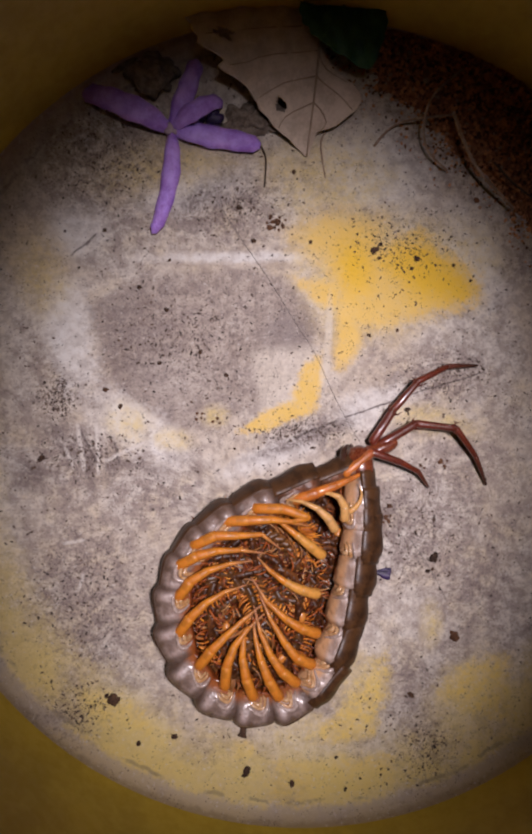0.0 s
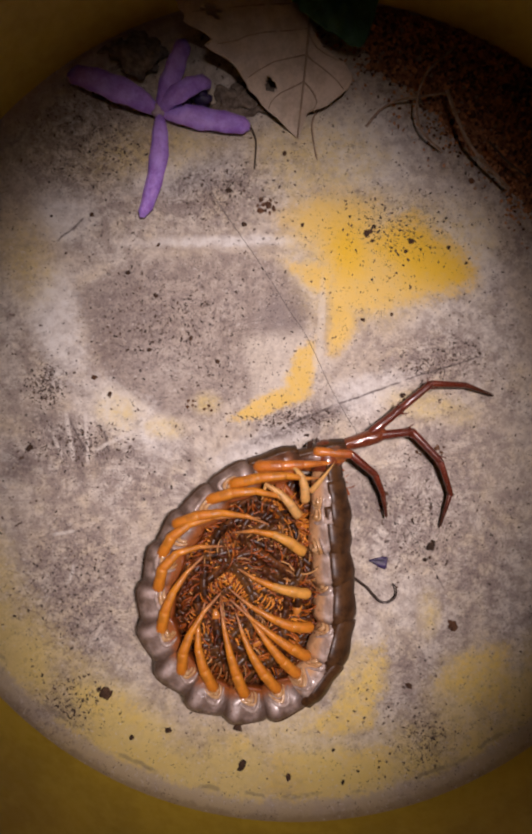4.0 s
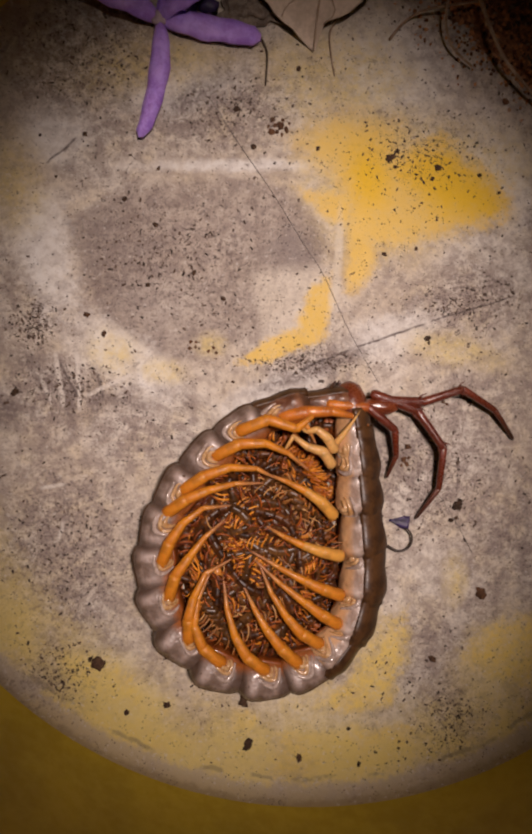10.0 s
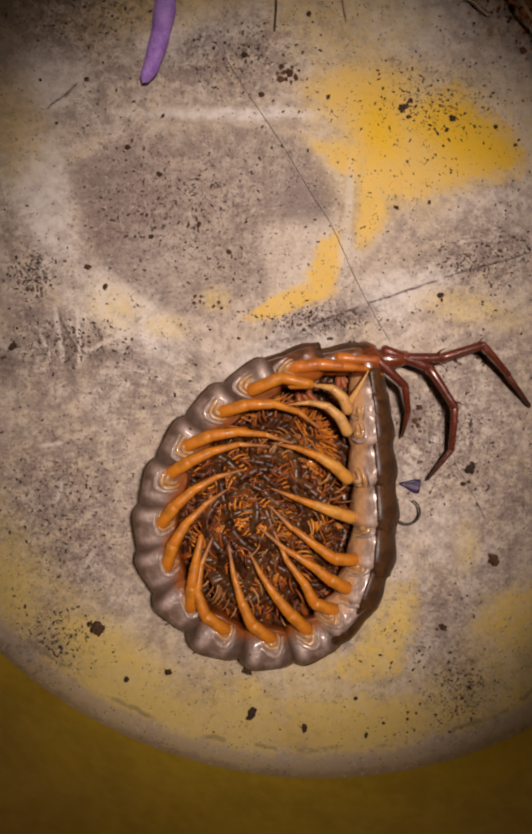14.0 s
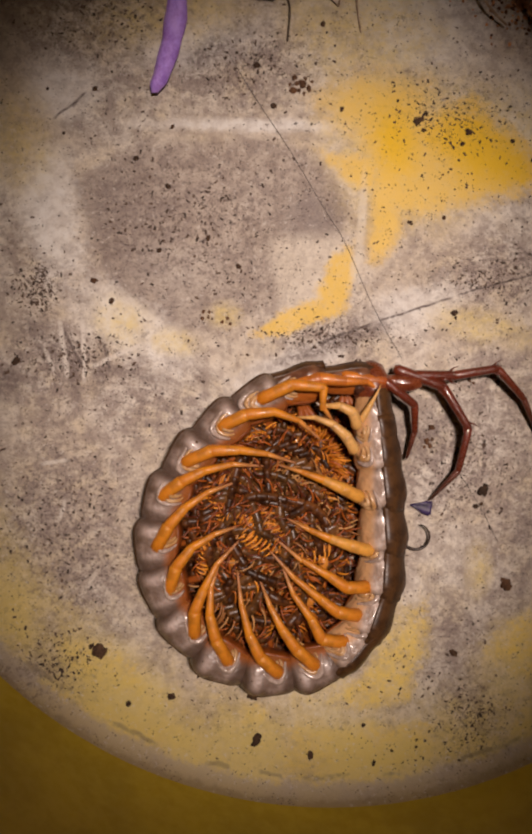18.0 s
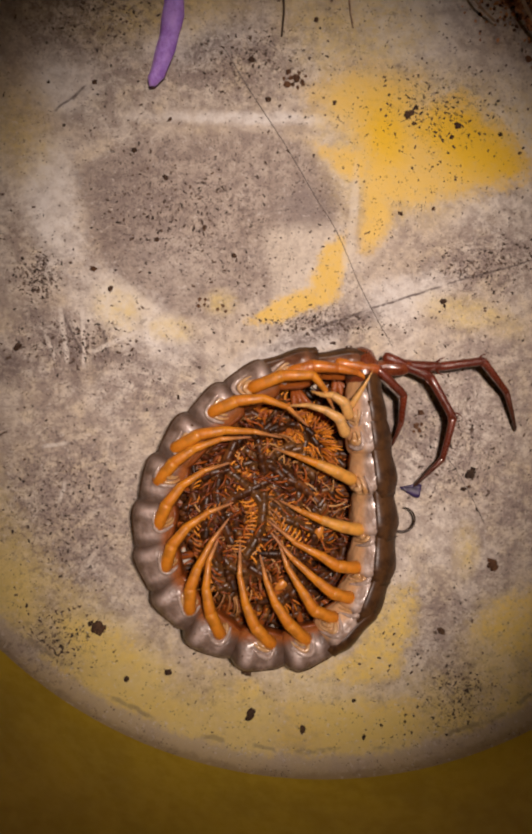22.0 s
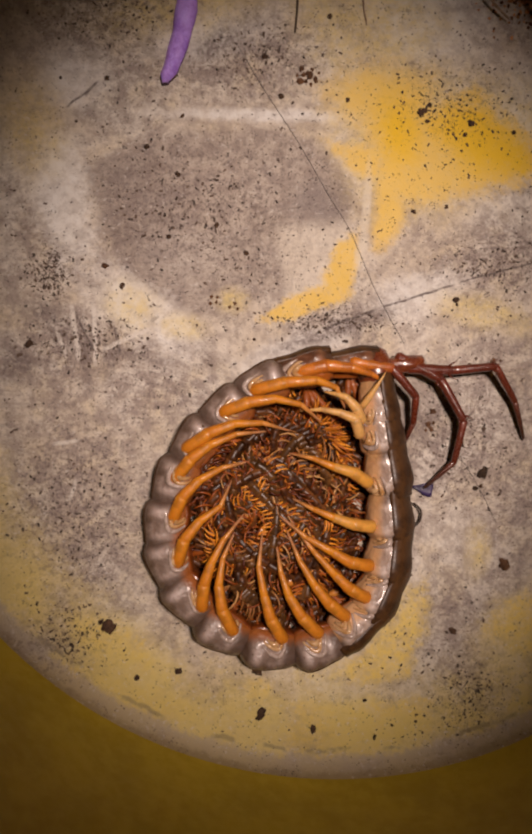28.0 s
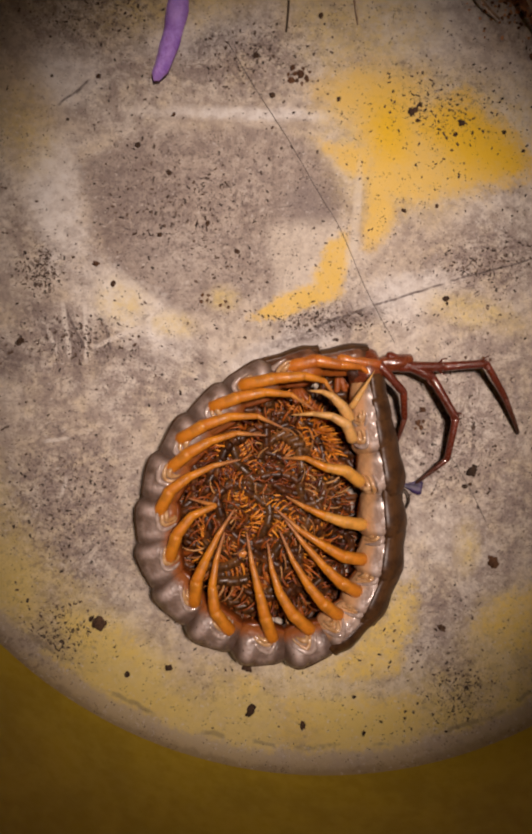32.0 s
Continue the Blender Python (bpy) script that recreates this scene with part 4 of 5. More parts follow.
def soil_height(x, y):
    """The heap against the wall, in millimetres: it falls away from the far corner."""
    ax, ay, bx, by = 32.1, 114.3, 77.4, 75.5
    ln = math.hypot(bx - ax, by - ay)
    d = ((x - ax) * -(by - ay) + (y - ay) * (bx - ax)) / ln
    d += 5 * noise.noise(Vector((x, y, 0)) * 0.09) + 2.5 * noise.noise(Vector((x, y, 3)) * 0.3)
    return d


def build_soil():
    bm = bmesh.new()
    n = 90
    grid = {}
    x0, x1, y0, y1 = 16, 112, 55, 131
    for i in range(n + 1):
        for j in range(n + 1):
            x, y = x0 + (x1 - x0) * i / n, y0 + (y1 - y0) * j / n
            rad = math.hypot(x - 17.5, y - 22.7)
            d = soil_height(x, y)
            if d < -1 or rad > 106.5:
                continue
            h = 6.5 * (1 - math.exp(-max(0, d) / 14)) + 0.9 * noise.noise(Vector((x, y, 7)) * 0.5) * min(1, max(0, d) / 4) - 0.3
            grid[i, j] = bm.verts.new((x / 1000, y / 1000, h / 1000))
    for (i, j) in list(grid):
        q = [(i, j), (i + 1, j), (i + 1, j + 1), (i, j + 1)]
        if all(k in grid for k in q):
            bm.faces.new([grid[k] for k in q])
    bmesh.ops.delete(bm, geom=[v for v in bm.verts if not v.link_faces], context="VERTS")
    heap = link("soil_heap", bm, "soil")
    tagged(heap, "heap of dark red-brown soil against the bucket wall", "soil", kind="stuff")
    # loose grains on and round the heap
    rng = random.Random(12)
    base = bmesh.new()
    bmesh.ops.create_icosphere(base, subdivisions=1, radius=1)
    shape = np.array([v.co[:] for v in base.verts])
    tris = np.array([[v.index for v in f.verts] for f in base.faces])
    base.free()
    vs, fs = [], []
    while len(vs) < 5200:
        x, y = rng.uniform(14, 110), rng.uniform(52, 130)
        if math.hypot(x - 17.5, y - 22.7) > 104:
            continue
        d = soil_height(x, y)
        if d < -9 or (d < 0 and rng.random() > math.exp(d / 3.0) * 0.6):
            continue
        h = max(0.0, 6.5 * (1 - math.exp(-max(0, d) / 14)) + 0.9 * noise.noise(Vector((x, y, 7)) * 0.5) * min(1, max(0, d) / 4) - 0.3)
        r = rng.uniform(0.22, 0.62) * (1.6 if rng.random() < 0.06 else 1)
        if d < 0:
            r *= 0.8
        k = shape * (r * np.array([rng.uniform(0.7, 1.5), rng.uniform(0.7, 1.2), rng.uniform(0.5, 0.9)])) * (1 + 0.35 * (np.random.rand(len(shape), 1) - 0.5))
        a = rng.uniform(0, 6.28)
        k = k @ np.array([[math.cos(a), -math.sin(a), 0], [math.sin(a), math.cos(a), 0], [0, 0, 1]])
        fs.append(tris + len(vs) * len(shape))
        vs.append((k + (x, y, h + r * 0.25)) / 1000)
    me = bpy.data.meshes.new("soil_grains")
    me.from_pydata(np.concatenate(vs).tolist(), [], np.concatenate(fs).tolist())
    me.materials.append(M["grains"])
    tagged(new("soil_grains", me), "loose red-brown soil grains on the heap and round it", "soil", kind="stuff")


build_soil()


def strand(name, label, category, pts, r0, r1, mat):
    """A thin stalk, root or hair through a few bends."""
    ctrl = [Vector((x / 1000, y / 1000, z / 1000)) for x, y, z in pts]
    fine = []
    for i in range(len(ctrl) - 1):
        a, b = ctrl[max(i - 1, 0)], ctrl[i]
        c, d = ctrl[i + 1], ctrl[min(i + 2, len(ctrl) - 1)]
        for s in range(6):
            t = s / 6
            fine.append(0.5 * (2 * b + (c - a) * t + (2 * a - 5 * b + 4 * c - d) * t * t + (3 * b - a - 3 * c + d) * t ** 3))
    fine.append(ctrl[-1])
    bm = bmesh.new()
    tube(bm, fine, [(r0 + (r1 - r0) * k / (len(fine) - 1)) / 1000 for k in range(len(fine))], 6)
    return tagged(link(name, bm, mat), label, category)


strand("plant_stalk", "short dark stalk on the bucket bottom", "stalk", ((3.2, 95.7, 0.6), (4.5, 92.3, 0.4), (4, 85, 0.3)), 0.3, 0.22, "dark_stalk")
strand("plant_stalk", "thin curved stalk under the dry leaf", "stalk", ((22.3, 102.8, 1.5), (19.5, 97.8, 0.6), (19.6, 92.6, 0.3), (20.4, 87.6, 0.3)), 0.28, 0.18, "stalk")
strand("root", "pale curved rootlet on the soil", "root", ((33.6, 96.3, 0.5), (37.4, 100.5, 1), (42.7, 102.5, 3), (53.6, 103.4, 5)), 0.35, 0.3, "stalk")
strand("root", "pale curved rootlet on the soil", "root", ((55.9, 114.6, 7), (48.3, 107.9, 6), (46.1, 100.7, 4.5), (47.7, 94.3, 3), (53.2, 89.9, 1.5)), 0.35, 0.28, "stalk")
strand("root", "long pale root lying over the soil", "root", ((53.6, 103.8, 6), (56.5, 96.4, 5.5), (60.7, 88.9, 5), (70.9, 79.4, 3)), 0.55, 0.4, "stalk")
strand("root", "thin green-brown root in the soil", "root", ((64.6, 90.7, 6), (69.4, 86.2, 5), (75.2, 81.8, 5)), 0.35, 0.3, "dark_stalk")
strand("hair", "thin grey hair lying over the bucket bottom", "hair", ((-9.2, 82.3, 0.15), (-2.6, 71.8, 0.15), (5.3, 60.1, 0.15), (12, 48.9, 0.15), (16.9, 41.2, 0.15), (23.1, 27.4, 0.15), (29.9, 15.3, 0.15)), 0.075, 0.055, "hair")
strand("hair", "short thin grey hair on the bucket bottom", "hair", ((41.9, -8.6, 0.15), (47.6, -17.3, 0.15), (52.1, -26, 0.15)), 0.07, 0.05, "hair")


def build_petal_scrap():
    bm = bmesh.new()
    rings = [[(x, s * w, 0.0003 + 0.0004 * abs(s) + x * 0.1) for s in (-1, -0.3, 0.3, 1)] + [(x, s * w, 0.0001 + 0.0004 * abs(s) + x * 0.1) for s in (1, 0.3, -0.3, -1)] for x, w in ((-0.0024, 0.0002), (-0.001, 0.0007), (0.0006, 0.0014), (0.002, 0.0017), (0.0024, 0.0012))]
    loft(bm, rings)
    ob = link("petal_scrap", bm, "petal_dark")
    ob.matrix_world = place(34.2, -17.8, 0.2, -10)
    tagged(ob, "small dark violet scrap of petal on the bucket bottom", "petal")


build_petal_scrap()


def build_crumb(x, y, r, mat, label, seed):
    bm = bmesh.new()
    lump(bm, (0, 0, r * 0.16 / 1000), r / 1000, 0.4, 3, 0.4, seed)
    if r > 0.9:
        rng = random.Random(seed)
        for k in range(3):
            a = rng.uniform(0, 6.28)
            lump(bm, (r * 0.9 * math.cos(a) / 1000, r * 0.9 * math.sin(a) / 1000, r * 0.1 / 1000), r * rng.uniform(0.25, 0.6) / 1000, 0.7, 2, 0.35, seed * 7 + k)
    ob = link("dirt_crumb", bm, mat)
    ob.matrix_world = place(x, y)
    tagged(ob, label, "dirt", "crumbs on the bucket bottom")


for k, (x, y, r) in enumerate(((-37.0, -48.6, 1.35), (-38.8, -47.6, 0.6), (-21.3, -59.1, 0.8), (-30.7, -60.4, 0.5), (-3.6, -59.0, 1.2), (-2.8, -69.5, 1.1), (9.4, -73.2, 0.75), (21.3, -66.8, 0.45), (41.9, -51.0, 0.8), (23.7, -75.4, 0.5), (43.3, -75.6, 0.5), (51.2, -75.2, 0.5), (27.8, -72.8, 0.35), (-54.6, 14.3, 0.8), (-34.3, 27.5, 0.6), (-21.1, 65.6, 0.5), (-2.8, 79.6, 0.65), (1.0, 70.8, 0.7), (45.0, 66.4, 0.8), (43.6, 63.7, 0.5), (11.9, 89.2, 0.6), (-37.8, 73.3, 0.5), (-47.8, 72.9, 0.4), (-29.0, 58.5, 0.6), (-22.1, 52.6, 0.6), (-13.4, 41.5, 0.5), (31.7, 45.8, 0.5), (39.4, 47.1, 0.4), (41.9, 25.8, 0.65), (42.2, 24.6, 0.4), (21.9, 19.2, 0.4), (48.7, -14.4, 1.0), (47.0, -17.9, 0.6), (48.3, -17.3, 0.5), (-6.7, 35.4, 0.6), (-24.0, 38.7, 0.45), (-44.4, 63.5, 0.4), (-4.7, 16.0, 0.4), (34.1, 68.9, 0.6), (33.1, 68.3, 0.8), (35.3, 70.2, 0.5), (34.7, 66.5, 0.5), (55.2, 64.7, 0.5), (59.9, 60.5, 0.5), (16.2, 70.7, 0.4), (-39.6, -61.5, 0.35), (-5.4, -76.3, 0.3), (-2.4, -78.3, 0.3), (33.4, -72.1, 0.35))):
    build_crumb(x, y, r, "crumb", "dark brown crumb of dirt on the bucket bottom", 300 + k)
for k, (x, y, r) in enumerate(((54.1, -35.6, 1.1), (53.5, -34.8, 0.6), (54.9, -36.4, 0.5), (7.3, 75.8, 0.8), (5.6, 77.2, 0.6), (8.8, 74.9, 0.6), (6.6, 74.4, 0.5), (8.0, 77.1, 0.45), (4.6, 75.7, 0.4), (9.5, 76.4, 0.4), (6.1, 75.8, 0.5), (7.7, 73.7, 0.4), (35.6, -3.1, 0.6), (36.4, -4.2, 0.5), (36.9, -2.7, 0.4), (35.1, -4.4, 0.35), (50.9, 11.6, 0.6), (52.0, 10.4, 0.5), (52.7, 11.8, 0.35), (45.4, 10.7, 0.5), (46.4, 10.0, 0.4), (-14.7, 23.9, 0.35), (-13.3, 24.2, 0.35), (-14.4, 25.4, 0.4), (-13.1, 25.4, 0.3), (-10.3, 23.2, 0.35), (-9.1, 24.0, 0.4), (-8.5, 22.8, 0.3), (36.6, -0.0, 0.8), (5.3, 74.3, 0.8), (-38.1, 31.9, 0.6))):
    build_crumb(x, y, r, "rust", "rust-brown crumb of dirt on the bucket bottom", 500 + k)


def build_specks():
    """Countless small dark specks all over the bottom."""
    rng = random.Random(21)
    vs, fs = [], []
    shape = np.array([(-1, -0.7, 0), (0.9, -1, 0), (1.1, 0.6, 0), (-0.6, 1, 0), (-0.2, -0.2, 0.9), (0.35, 0.3, 0.8)])
    tris = np.array([(0, 1, 4), (1, 2, 5), (1, 5, 4), (2, 3, 5), (3, 4, 5), (3, 0, 4)])
    while len(vs) < 10500:
        a, rad = rng.uniform(0, 6.283), 101 * math.sqrt(rng.random())
        x, y = 17.5 + rad * math.cos(a), 22.7 + rad * math.sin(a)
        zone = rng.random() < 0.3
        if zone:
            zx, zy, zr, zs = rng.choice(DIRTY)
            x, y = rng.gauss(zx, zr * 0.5), rng.gauss(zy, zs * 0.5)
        if abs(x) > 78:
            continue
        dens = 0.5 + 0.9 * noise.noise(Vector((x, y, 1)) * 0.05) + 0.7 * noise.noise(Vector((x, y, 5)) * 0.16)
        if y > 20:
            dens += 0.1
        dens += 0.5 * max(0.0, max(1 - ((x - zx) / zr) ** 2 - ((y - zy) / zs) ** 2 for zx, zy, zr, zs in DIRTY)) - 0.15
        if not zone and rng.random() > dens * 0.9:
            continue
        r = 0.065 + 0.27 * rng.random() ** 4.5 + (0.2 if rng.random() < 0.02 else 0)
        w = rng.uniform(0, 6.283)
        k = shape * (r * rng.uniform(0.8, 1.7), r * rng.uniform(0.6, 1.0), r * 0.7)
        k = k @ np.array([[math.cos(w), -math.sin(w), 0], [math.sin(w), math.cos(w), 0], [0, 0, 1]])
        fs.append(tris + len(vs) * 6)
        vs.append((k + (x, y, 0.02)) / 1000)
    me = bpy.data.meshes.new("dirt_specks")
    me.from_pydata(np.concatenate(vs).tolist(), [], np.concatenate(fs).tolist())
    me.materials.append(M["specks"])
    tagged(new("dirt_specks", me), "fine dark specks of dirt strewn over the bucket bottom", "dirt", kind="stuff")


build_specks()


# ---- what moves ----
RINGS = {}


def segment_rows(i, *rows):
    """Rows of seconds, x, y in millimetres, heading and roll in degrees."""
    RINGS[i] = rows
    lift = 5.2 * ((0.8, 0.9, 0.95, 0.98)[i] if i < 4 else 1.0)
    walk(SEGMENTS[i], [(t, pose(x / 1000, y / 1000, lift / 1000, 0, 0, h) @ pose(0, 0, 0, roll)) for t, x, y, h, roll in rows])


def bent(a, b, c):
    """Four steps of a bend from a past b to c."""
    k = [2 * q - (p + r) / 2 for p, q, r in zip(a, b, c)]
    return [[(1 - u) ** 2 * p + 2 * u * (1 - u) * q + u * u * r for p, q, r in zip(a, k, c)] for u in (0.0, 0.25, 0.5, 0.75, 1.0)]


def leg_rows(name, heights, *rows):
    """Rows of seconds and the joints from root to tip, x and y in millimetres; each piece keeps its length and rises or dips."""
    pieces, lengths = LEGS[name]
    keys = [[] for _ in pieces]
    high = heights if len(heights) == len(lengths) + 1 else [h[0] for h in bent(*[(h,) for h in heights])]
    for t, *xy in rows:
        if len(xy) < 2 * len(lengths) + 2:
            xy = [q for p in bent(xy[0:2], xy[2:4], xy[4:6]) for q in p]
        at = Vector((xy[0], xy[1], high[0]))
        world_poses = []
        for k, ln in enumerate(lengths):
            goal = Vector((xy[2 * k + 2], xy[2 * k + 3]))
            flat = goal - at.xy
            far = min(flat.length, ln * 0.995)
            dz = math.sqrt(ln * ln - far * far)
            want = high[k + 1] - at.z
            dz = max(-dz, min(dz, want)) if far < ln * 0.99 else max(-0.25 * ln, min(0.25 * ln, want))
            d = flat.normalized() * math.sqrt(ln * ln - dz * dz)
            x_axis = Vector((d.x, d.y, dz)).normalized()
            y_axis = Vector((0, 0, 1)).cross(x_axis).normalized()
            z_axis = x_axis.cross(y_axis)
            m = Matrix((x_axis, y_axis, z_axis)).transposed().to_4x4()
            m.translation = at / 1000
            world_poses.append(m)
            at = at + x_axis * ln
        for k, m in enumerate(world_poses):
            keys[k].append((t, m if k == 0 else world_poses[0].inverted() @ m))
    for piece, key in zip(pieces, keys):
        walk(piece, key)


def beside(i, t, far):
    """A place on the inside of ring i at a time, so far from its middle, in millimetres."""
    rows = RINGS[i]
    for a, b in zip(rows, rows[1:]):
        if t <= b[0]:
            break
    f = (t - a[0]) / (b[0] - a[0])
    x, y, h = (p + (q - p) * f for p, q in zip(a[1:4], b[1:4]))
    return x - far * math.sin(radians(h)), y + far * math.cos(radians(h))


def brood_rows():
    """Each baby's back is a wave along a coil; the wave runs on as it squirms."""
    times = [0, 2, 4, 6, 8, 10, 12, 14, 16, 18, 20, 22, 24, 26, 28, 30, 32]
    for k, (baby, pieces, rng) in enumerate(BROOD):
        layer = ((1, 2, 2, 3) if k % 3 == 0 else (0, 1, 2, 3, 3))[(k // 3) % (4 if k % 3 == 0 else 5)] if k < 112 else 0
        q = math.sqrt(rng.uniform(0.0, 1.0))
        a = rng.uniform(0, 2 * math.pi)
        cx, cy = 0.5, -22.5
        hx, hy = cx + 16.5 * q * math.cos(a), cy + 22.0 * q * math.sin(a)
        if k % 7 == 1 and k < 112:
            hx, hy = cx + 10 * q * math.cos(a), cy + 14 * q * math.sin(a)
        elif k % 6 == 0:
            hx, hy = cx + rng.uniform(-4, 15), cy + rng.uniform(13, 22)
        z = (1.3, 3.0, 4.6, 6.2)[layer] + (0.3 if k % 3 else -0.3) + rng.uniform(-0.7, 0.7) - 1.2 * q * (layer == 3)
        if k % 7 == 1 and k < 112:
            z = 7.9 + rng.uniform(-0.5, 0.5)
        head = rng.uniform(0, 360)
        curl = rng.choice((-1, 1)) * rng.uniform(4, 15) if k % 7 == 1 and k < 112 else rng.choice((-1, 1)) * ((rng.uniform(24, 36) if k % 3 == 0 else rng.uniform(3, 24)) if k < 112 else rng.uniform(33, 40))
        amp, phase, pace = rng.uniform(4, 13), rng.uniform(0, 6.28), rng.choice((-1, 1)) * rng.uniform(0.25, 0.8)
        roll = rng.uniform(-60, 60) if layer and k % 7 != 1 else rng.uniform(-25, 25)
        sway = rng.uniform(0.3, 1.3)
        keys = [[] for _ in pieces]
        for t in times:
            ang = head + 14 * sway * math.sin(0.31 * t + phase)
            step = 2.12
            pts, x, y, hd = [], 0.0, 0.0, ang
            for i in range(len(pieces)):
                pts.append((x, y, hd))
                x += step * math.cos(radians(hd))
                y += step * math.sin(radians(hd))
                hd += curl + amp * math.sin(0.8 * i + phase + pace * t)
            mx, my = sum(p[0] for p in pts) / len(pts), sum(p[1] for p in pts) / len(pts)
            ox, oy = sway * math.sin(0.23 * t + phase), sway * math.cos(0.19 * t + 2 * phase)
            if k == 8:
                # this one climbs from the tail side to the middle and turns
                f = min(1.0, max(0.0, (t - 10) / 12))
                ang_now = -88 + 86 * f
                hx, hy = -8.5 + 8.2 * f, -33.0 + 2.5 * f
                pts, x, y, hd = [], 0.0, 0.0, ang_now
                for i in range(len(pieces)):
                    pts.append((x, y, hd))
                    x += step * math.cos(radians(hd))
                    y += step * math.sin(radians(hd))
                    hd += 3 * math.sin(0.5 * i + 0.4 * t)
                mx, my = sum(q[0] for q in pts) / len(pts), sum(q[1] for q in pts) / len(pts)
            if k >= 112:
                # these lie along the inside of the mother's rings, added to fill the shaded gap
                hx, hy = beside(1 + (k - 112) // 2, t, 7.0 if k % 2 else 9.5)
            for i, (px, py, hd) in enumerate(pts):
                gx, gy = hx + px - mx + ox * (k < 112), hy + py - my + oy * (k < 112)
                # the wall of the coil keeps them in
                wx, wy = (13.5, 18.5) if k % 7 == 1 else (18.2, 24.5) if layer < 2 else (16.8, 23.0)
                wx = wx * 0.83 if gx > cx else wx
                ex, ey = (gx - cx) / wx, (gy - cy) / wy
                e = (abs(ex) ** 2.15 + abs(ey) ** 2.15) ** (1 / 2.15)
                if e > 1 and k < 112:
                    gx, gy = cx + ex / e * wx, cy + ey / e * wy
                gz = z + 0.5 * math.sin(0.9 * i + phase + 0.5 * pace * t)
                keys[i].append((t, pose(gx / 1000, gy / 1000, max(0.9, gz) / 1000, roll, 8 * math.sin(1.3 * i + phase), hd)))
        for piece, key in zip(pieces, keys):
            walk(piece, key)


def motions():
    segment_rows(0, (0, 32.2, 15.2, -159, -50), (1, 31.8, 15.1, -159, -50), (3, 31.1, 15.7, -160, -40), (6, 28.6, 10.2, -178, -30), (9, 27.2, 9.4, -180, -30), (13, 27.2, 10.6, -174, -30), (19, 27.2, 9.7, -179, -30), (25, 27.3, 10.3, -174, -30), (32, 27.0, 10.2, -173, -30))
    segment_rows(1, (0, 22.1, 9.6, -159, -42), (1, 21.8, 9.5, -159, -42), (3, 20.0, 10.5, -163, -20), (6, 17.7, 10.6, -174, -10), (9, 16.9, 10.8, -175, -14), (13, 17.6, 10.7, -172, -12), (19, 16.0, 10.6, -175, -12), (25, 16.4, 10.6, -172, -12), (32, 16.1, 10.7, -171, -12))
    segment_rows(2, (0, 10.8, 6.0, -158, -36), (1, 10.6, 6.0, -158, -36), (3, 8.0, 7.4, -165, -8), (6, 6.7, 8.9, -166, -2), (9, 6.0, 8.9, -166, -2), (13, 7.4, 9.1, -164, 0), (19, 5.6, 9.1, -165, 0), (25, 6.0, 9.2, -166, 0), (32, 5.6, 8.8, -166, 0))
    segment_rows(3, (0, -0.3, 2.0, -156, -28), (1, -0.6, 2.0, -156, -28), (3, -2.6, 3.6, -158, 0), (6, -3.6, 4.7, -155, 4), (9, -3.6, 4.7, -154, 4), (13, -2.3, 5.0, -152, 4), (19, -3.0, 5.5, -151, 4), (25, -3.4, 5.4, -156, 4), (32, -3.7, 4.8, -155, 4))
    segment_rows(4, (0, -9.5, -3.0, -148, -16), (1, -9.6, -2.9, -148, -16), (3, -10.7, -2.3, -144, 4), (6, -11.7, -1.3, -141, 5), (9, -11.5, -1.5, -139, 5), (13, -10.6, -1.0, -139, 5), (19, -10.8, 0.1, -138, 5), (25, -11.1, -0.3, -141, 5), (32, -11.5, -1.0, -141, 5))
    segment_rows(5, (0, -15.8, -9.0, -131, -8), (1, -16.0, -8.9, -132, -8), (3, -16.8, -8.4, -127, 6), (6, -17.7, -8.1, -124, 6), (9, -17.8, -8.9, -123, 2), (13, -17.2, -8.4, -125, 2), (19, -17.4, -6.6, -125, 2), (25, -17.6, -7.1, -124, 2), (32, -17.8, -7.8, -125, 2))
    segment_rows(6, (0, -19.6, -15.8, -109, -2), (1, -19.7, -15.6, -109, -2), (3, -21.2, -15.7, -108, 6), (6, -21.4, -16.4, -107, 4), (9, -21.5, -17.3, -107, 4), (13, -21.6, -17.1, -110, 4), (19, -22.2, -15.1, -110, 4), (25, -22.0, -15.7, -109, 4), (32, -22.1, -16.0, -108, 4))
    segment_rows(7, (0, -21.1, -23.4, -88, 2), (1, -21.3, -23.2, -88, 2), (3, -23.3, -24.3, -90, 2), (6, -22.6, -25.0, -88, 4), (9, -22.8, -25.8, -88, 4), (13, -23.2, -25.8, -90, 4), (19, -24.0, -24.5, -93, 4), (25, -24.0, -24.9, -94, 4), (32, -23.7, -25.3, -93, 4))
    segment_rows(8, (0, -20.3, -32.3, -70, 0), (1, -20.6, -32.0, -70, 0), (3, -22.5, -33.5, -69, 3), (6, -21.2, -33.2, -65, 4), (9, -21.4, -34.4, -66, 4), (13, -21.9, -34.2, -67, 4), (19, -22.3, -33.9, -74, 4), (25, -23.0, -33.0, -72, 4), (32, -22.7, -33.6, -72, 4))
    segment_rows(9, (0, -16.4, -41.1, -49, 0), (1, -16.7, -40.8, -50, 0), (3, -18.0, -42.1, -46, 3), (6, -16.9, -41.5, -43, 3), (9, -17.0, -42.7, -43, 3), (13, -17.6, -42.4, -45, 3), (19, -17.8, -42.2, -52, 3), (25, -18.9, -40.9, -50, 3), (32, -18.4, -41.4, -50, 3))
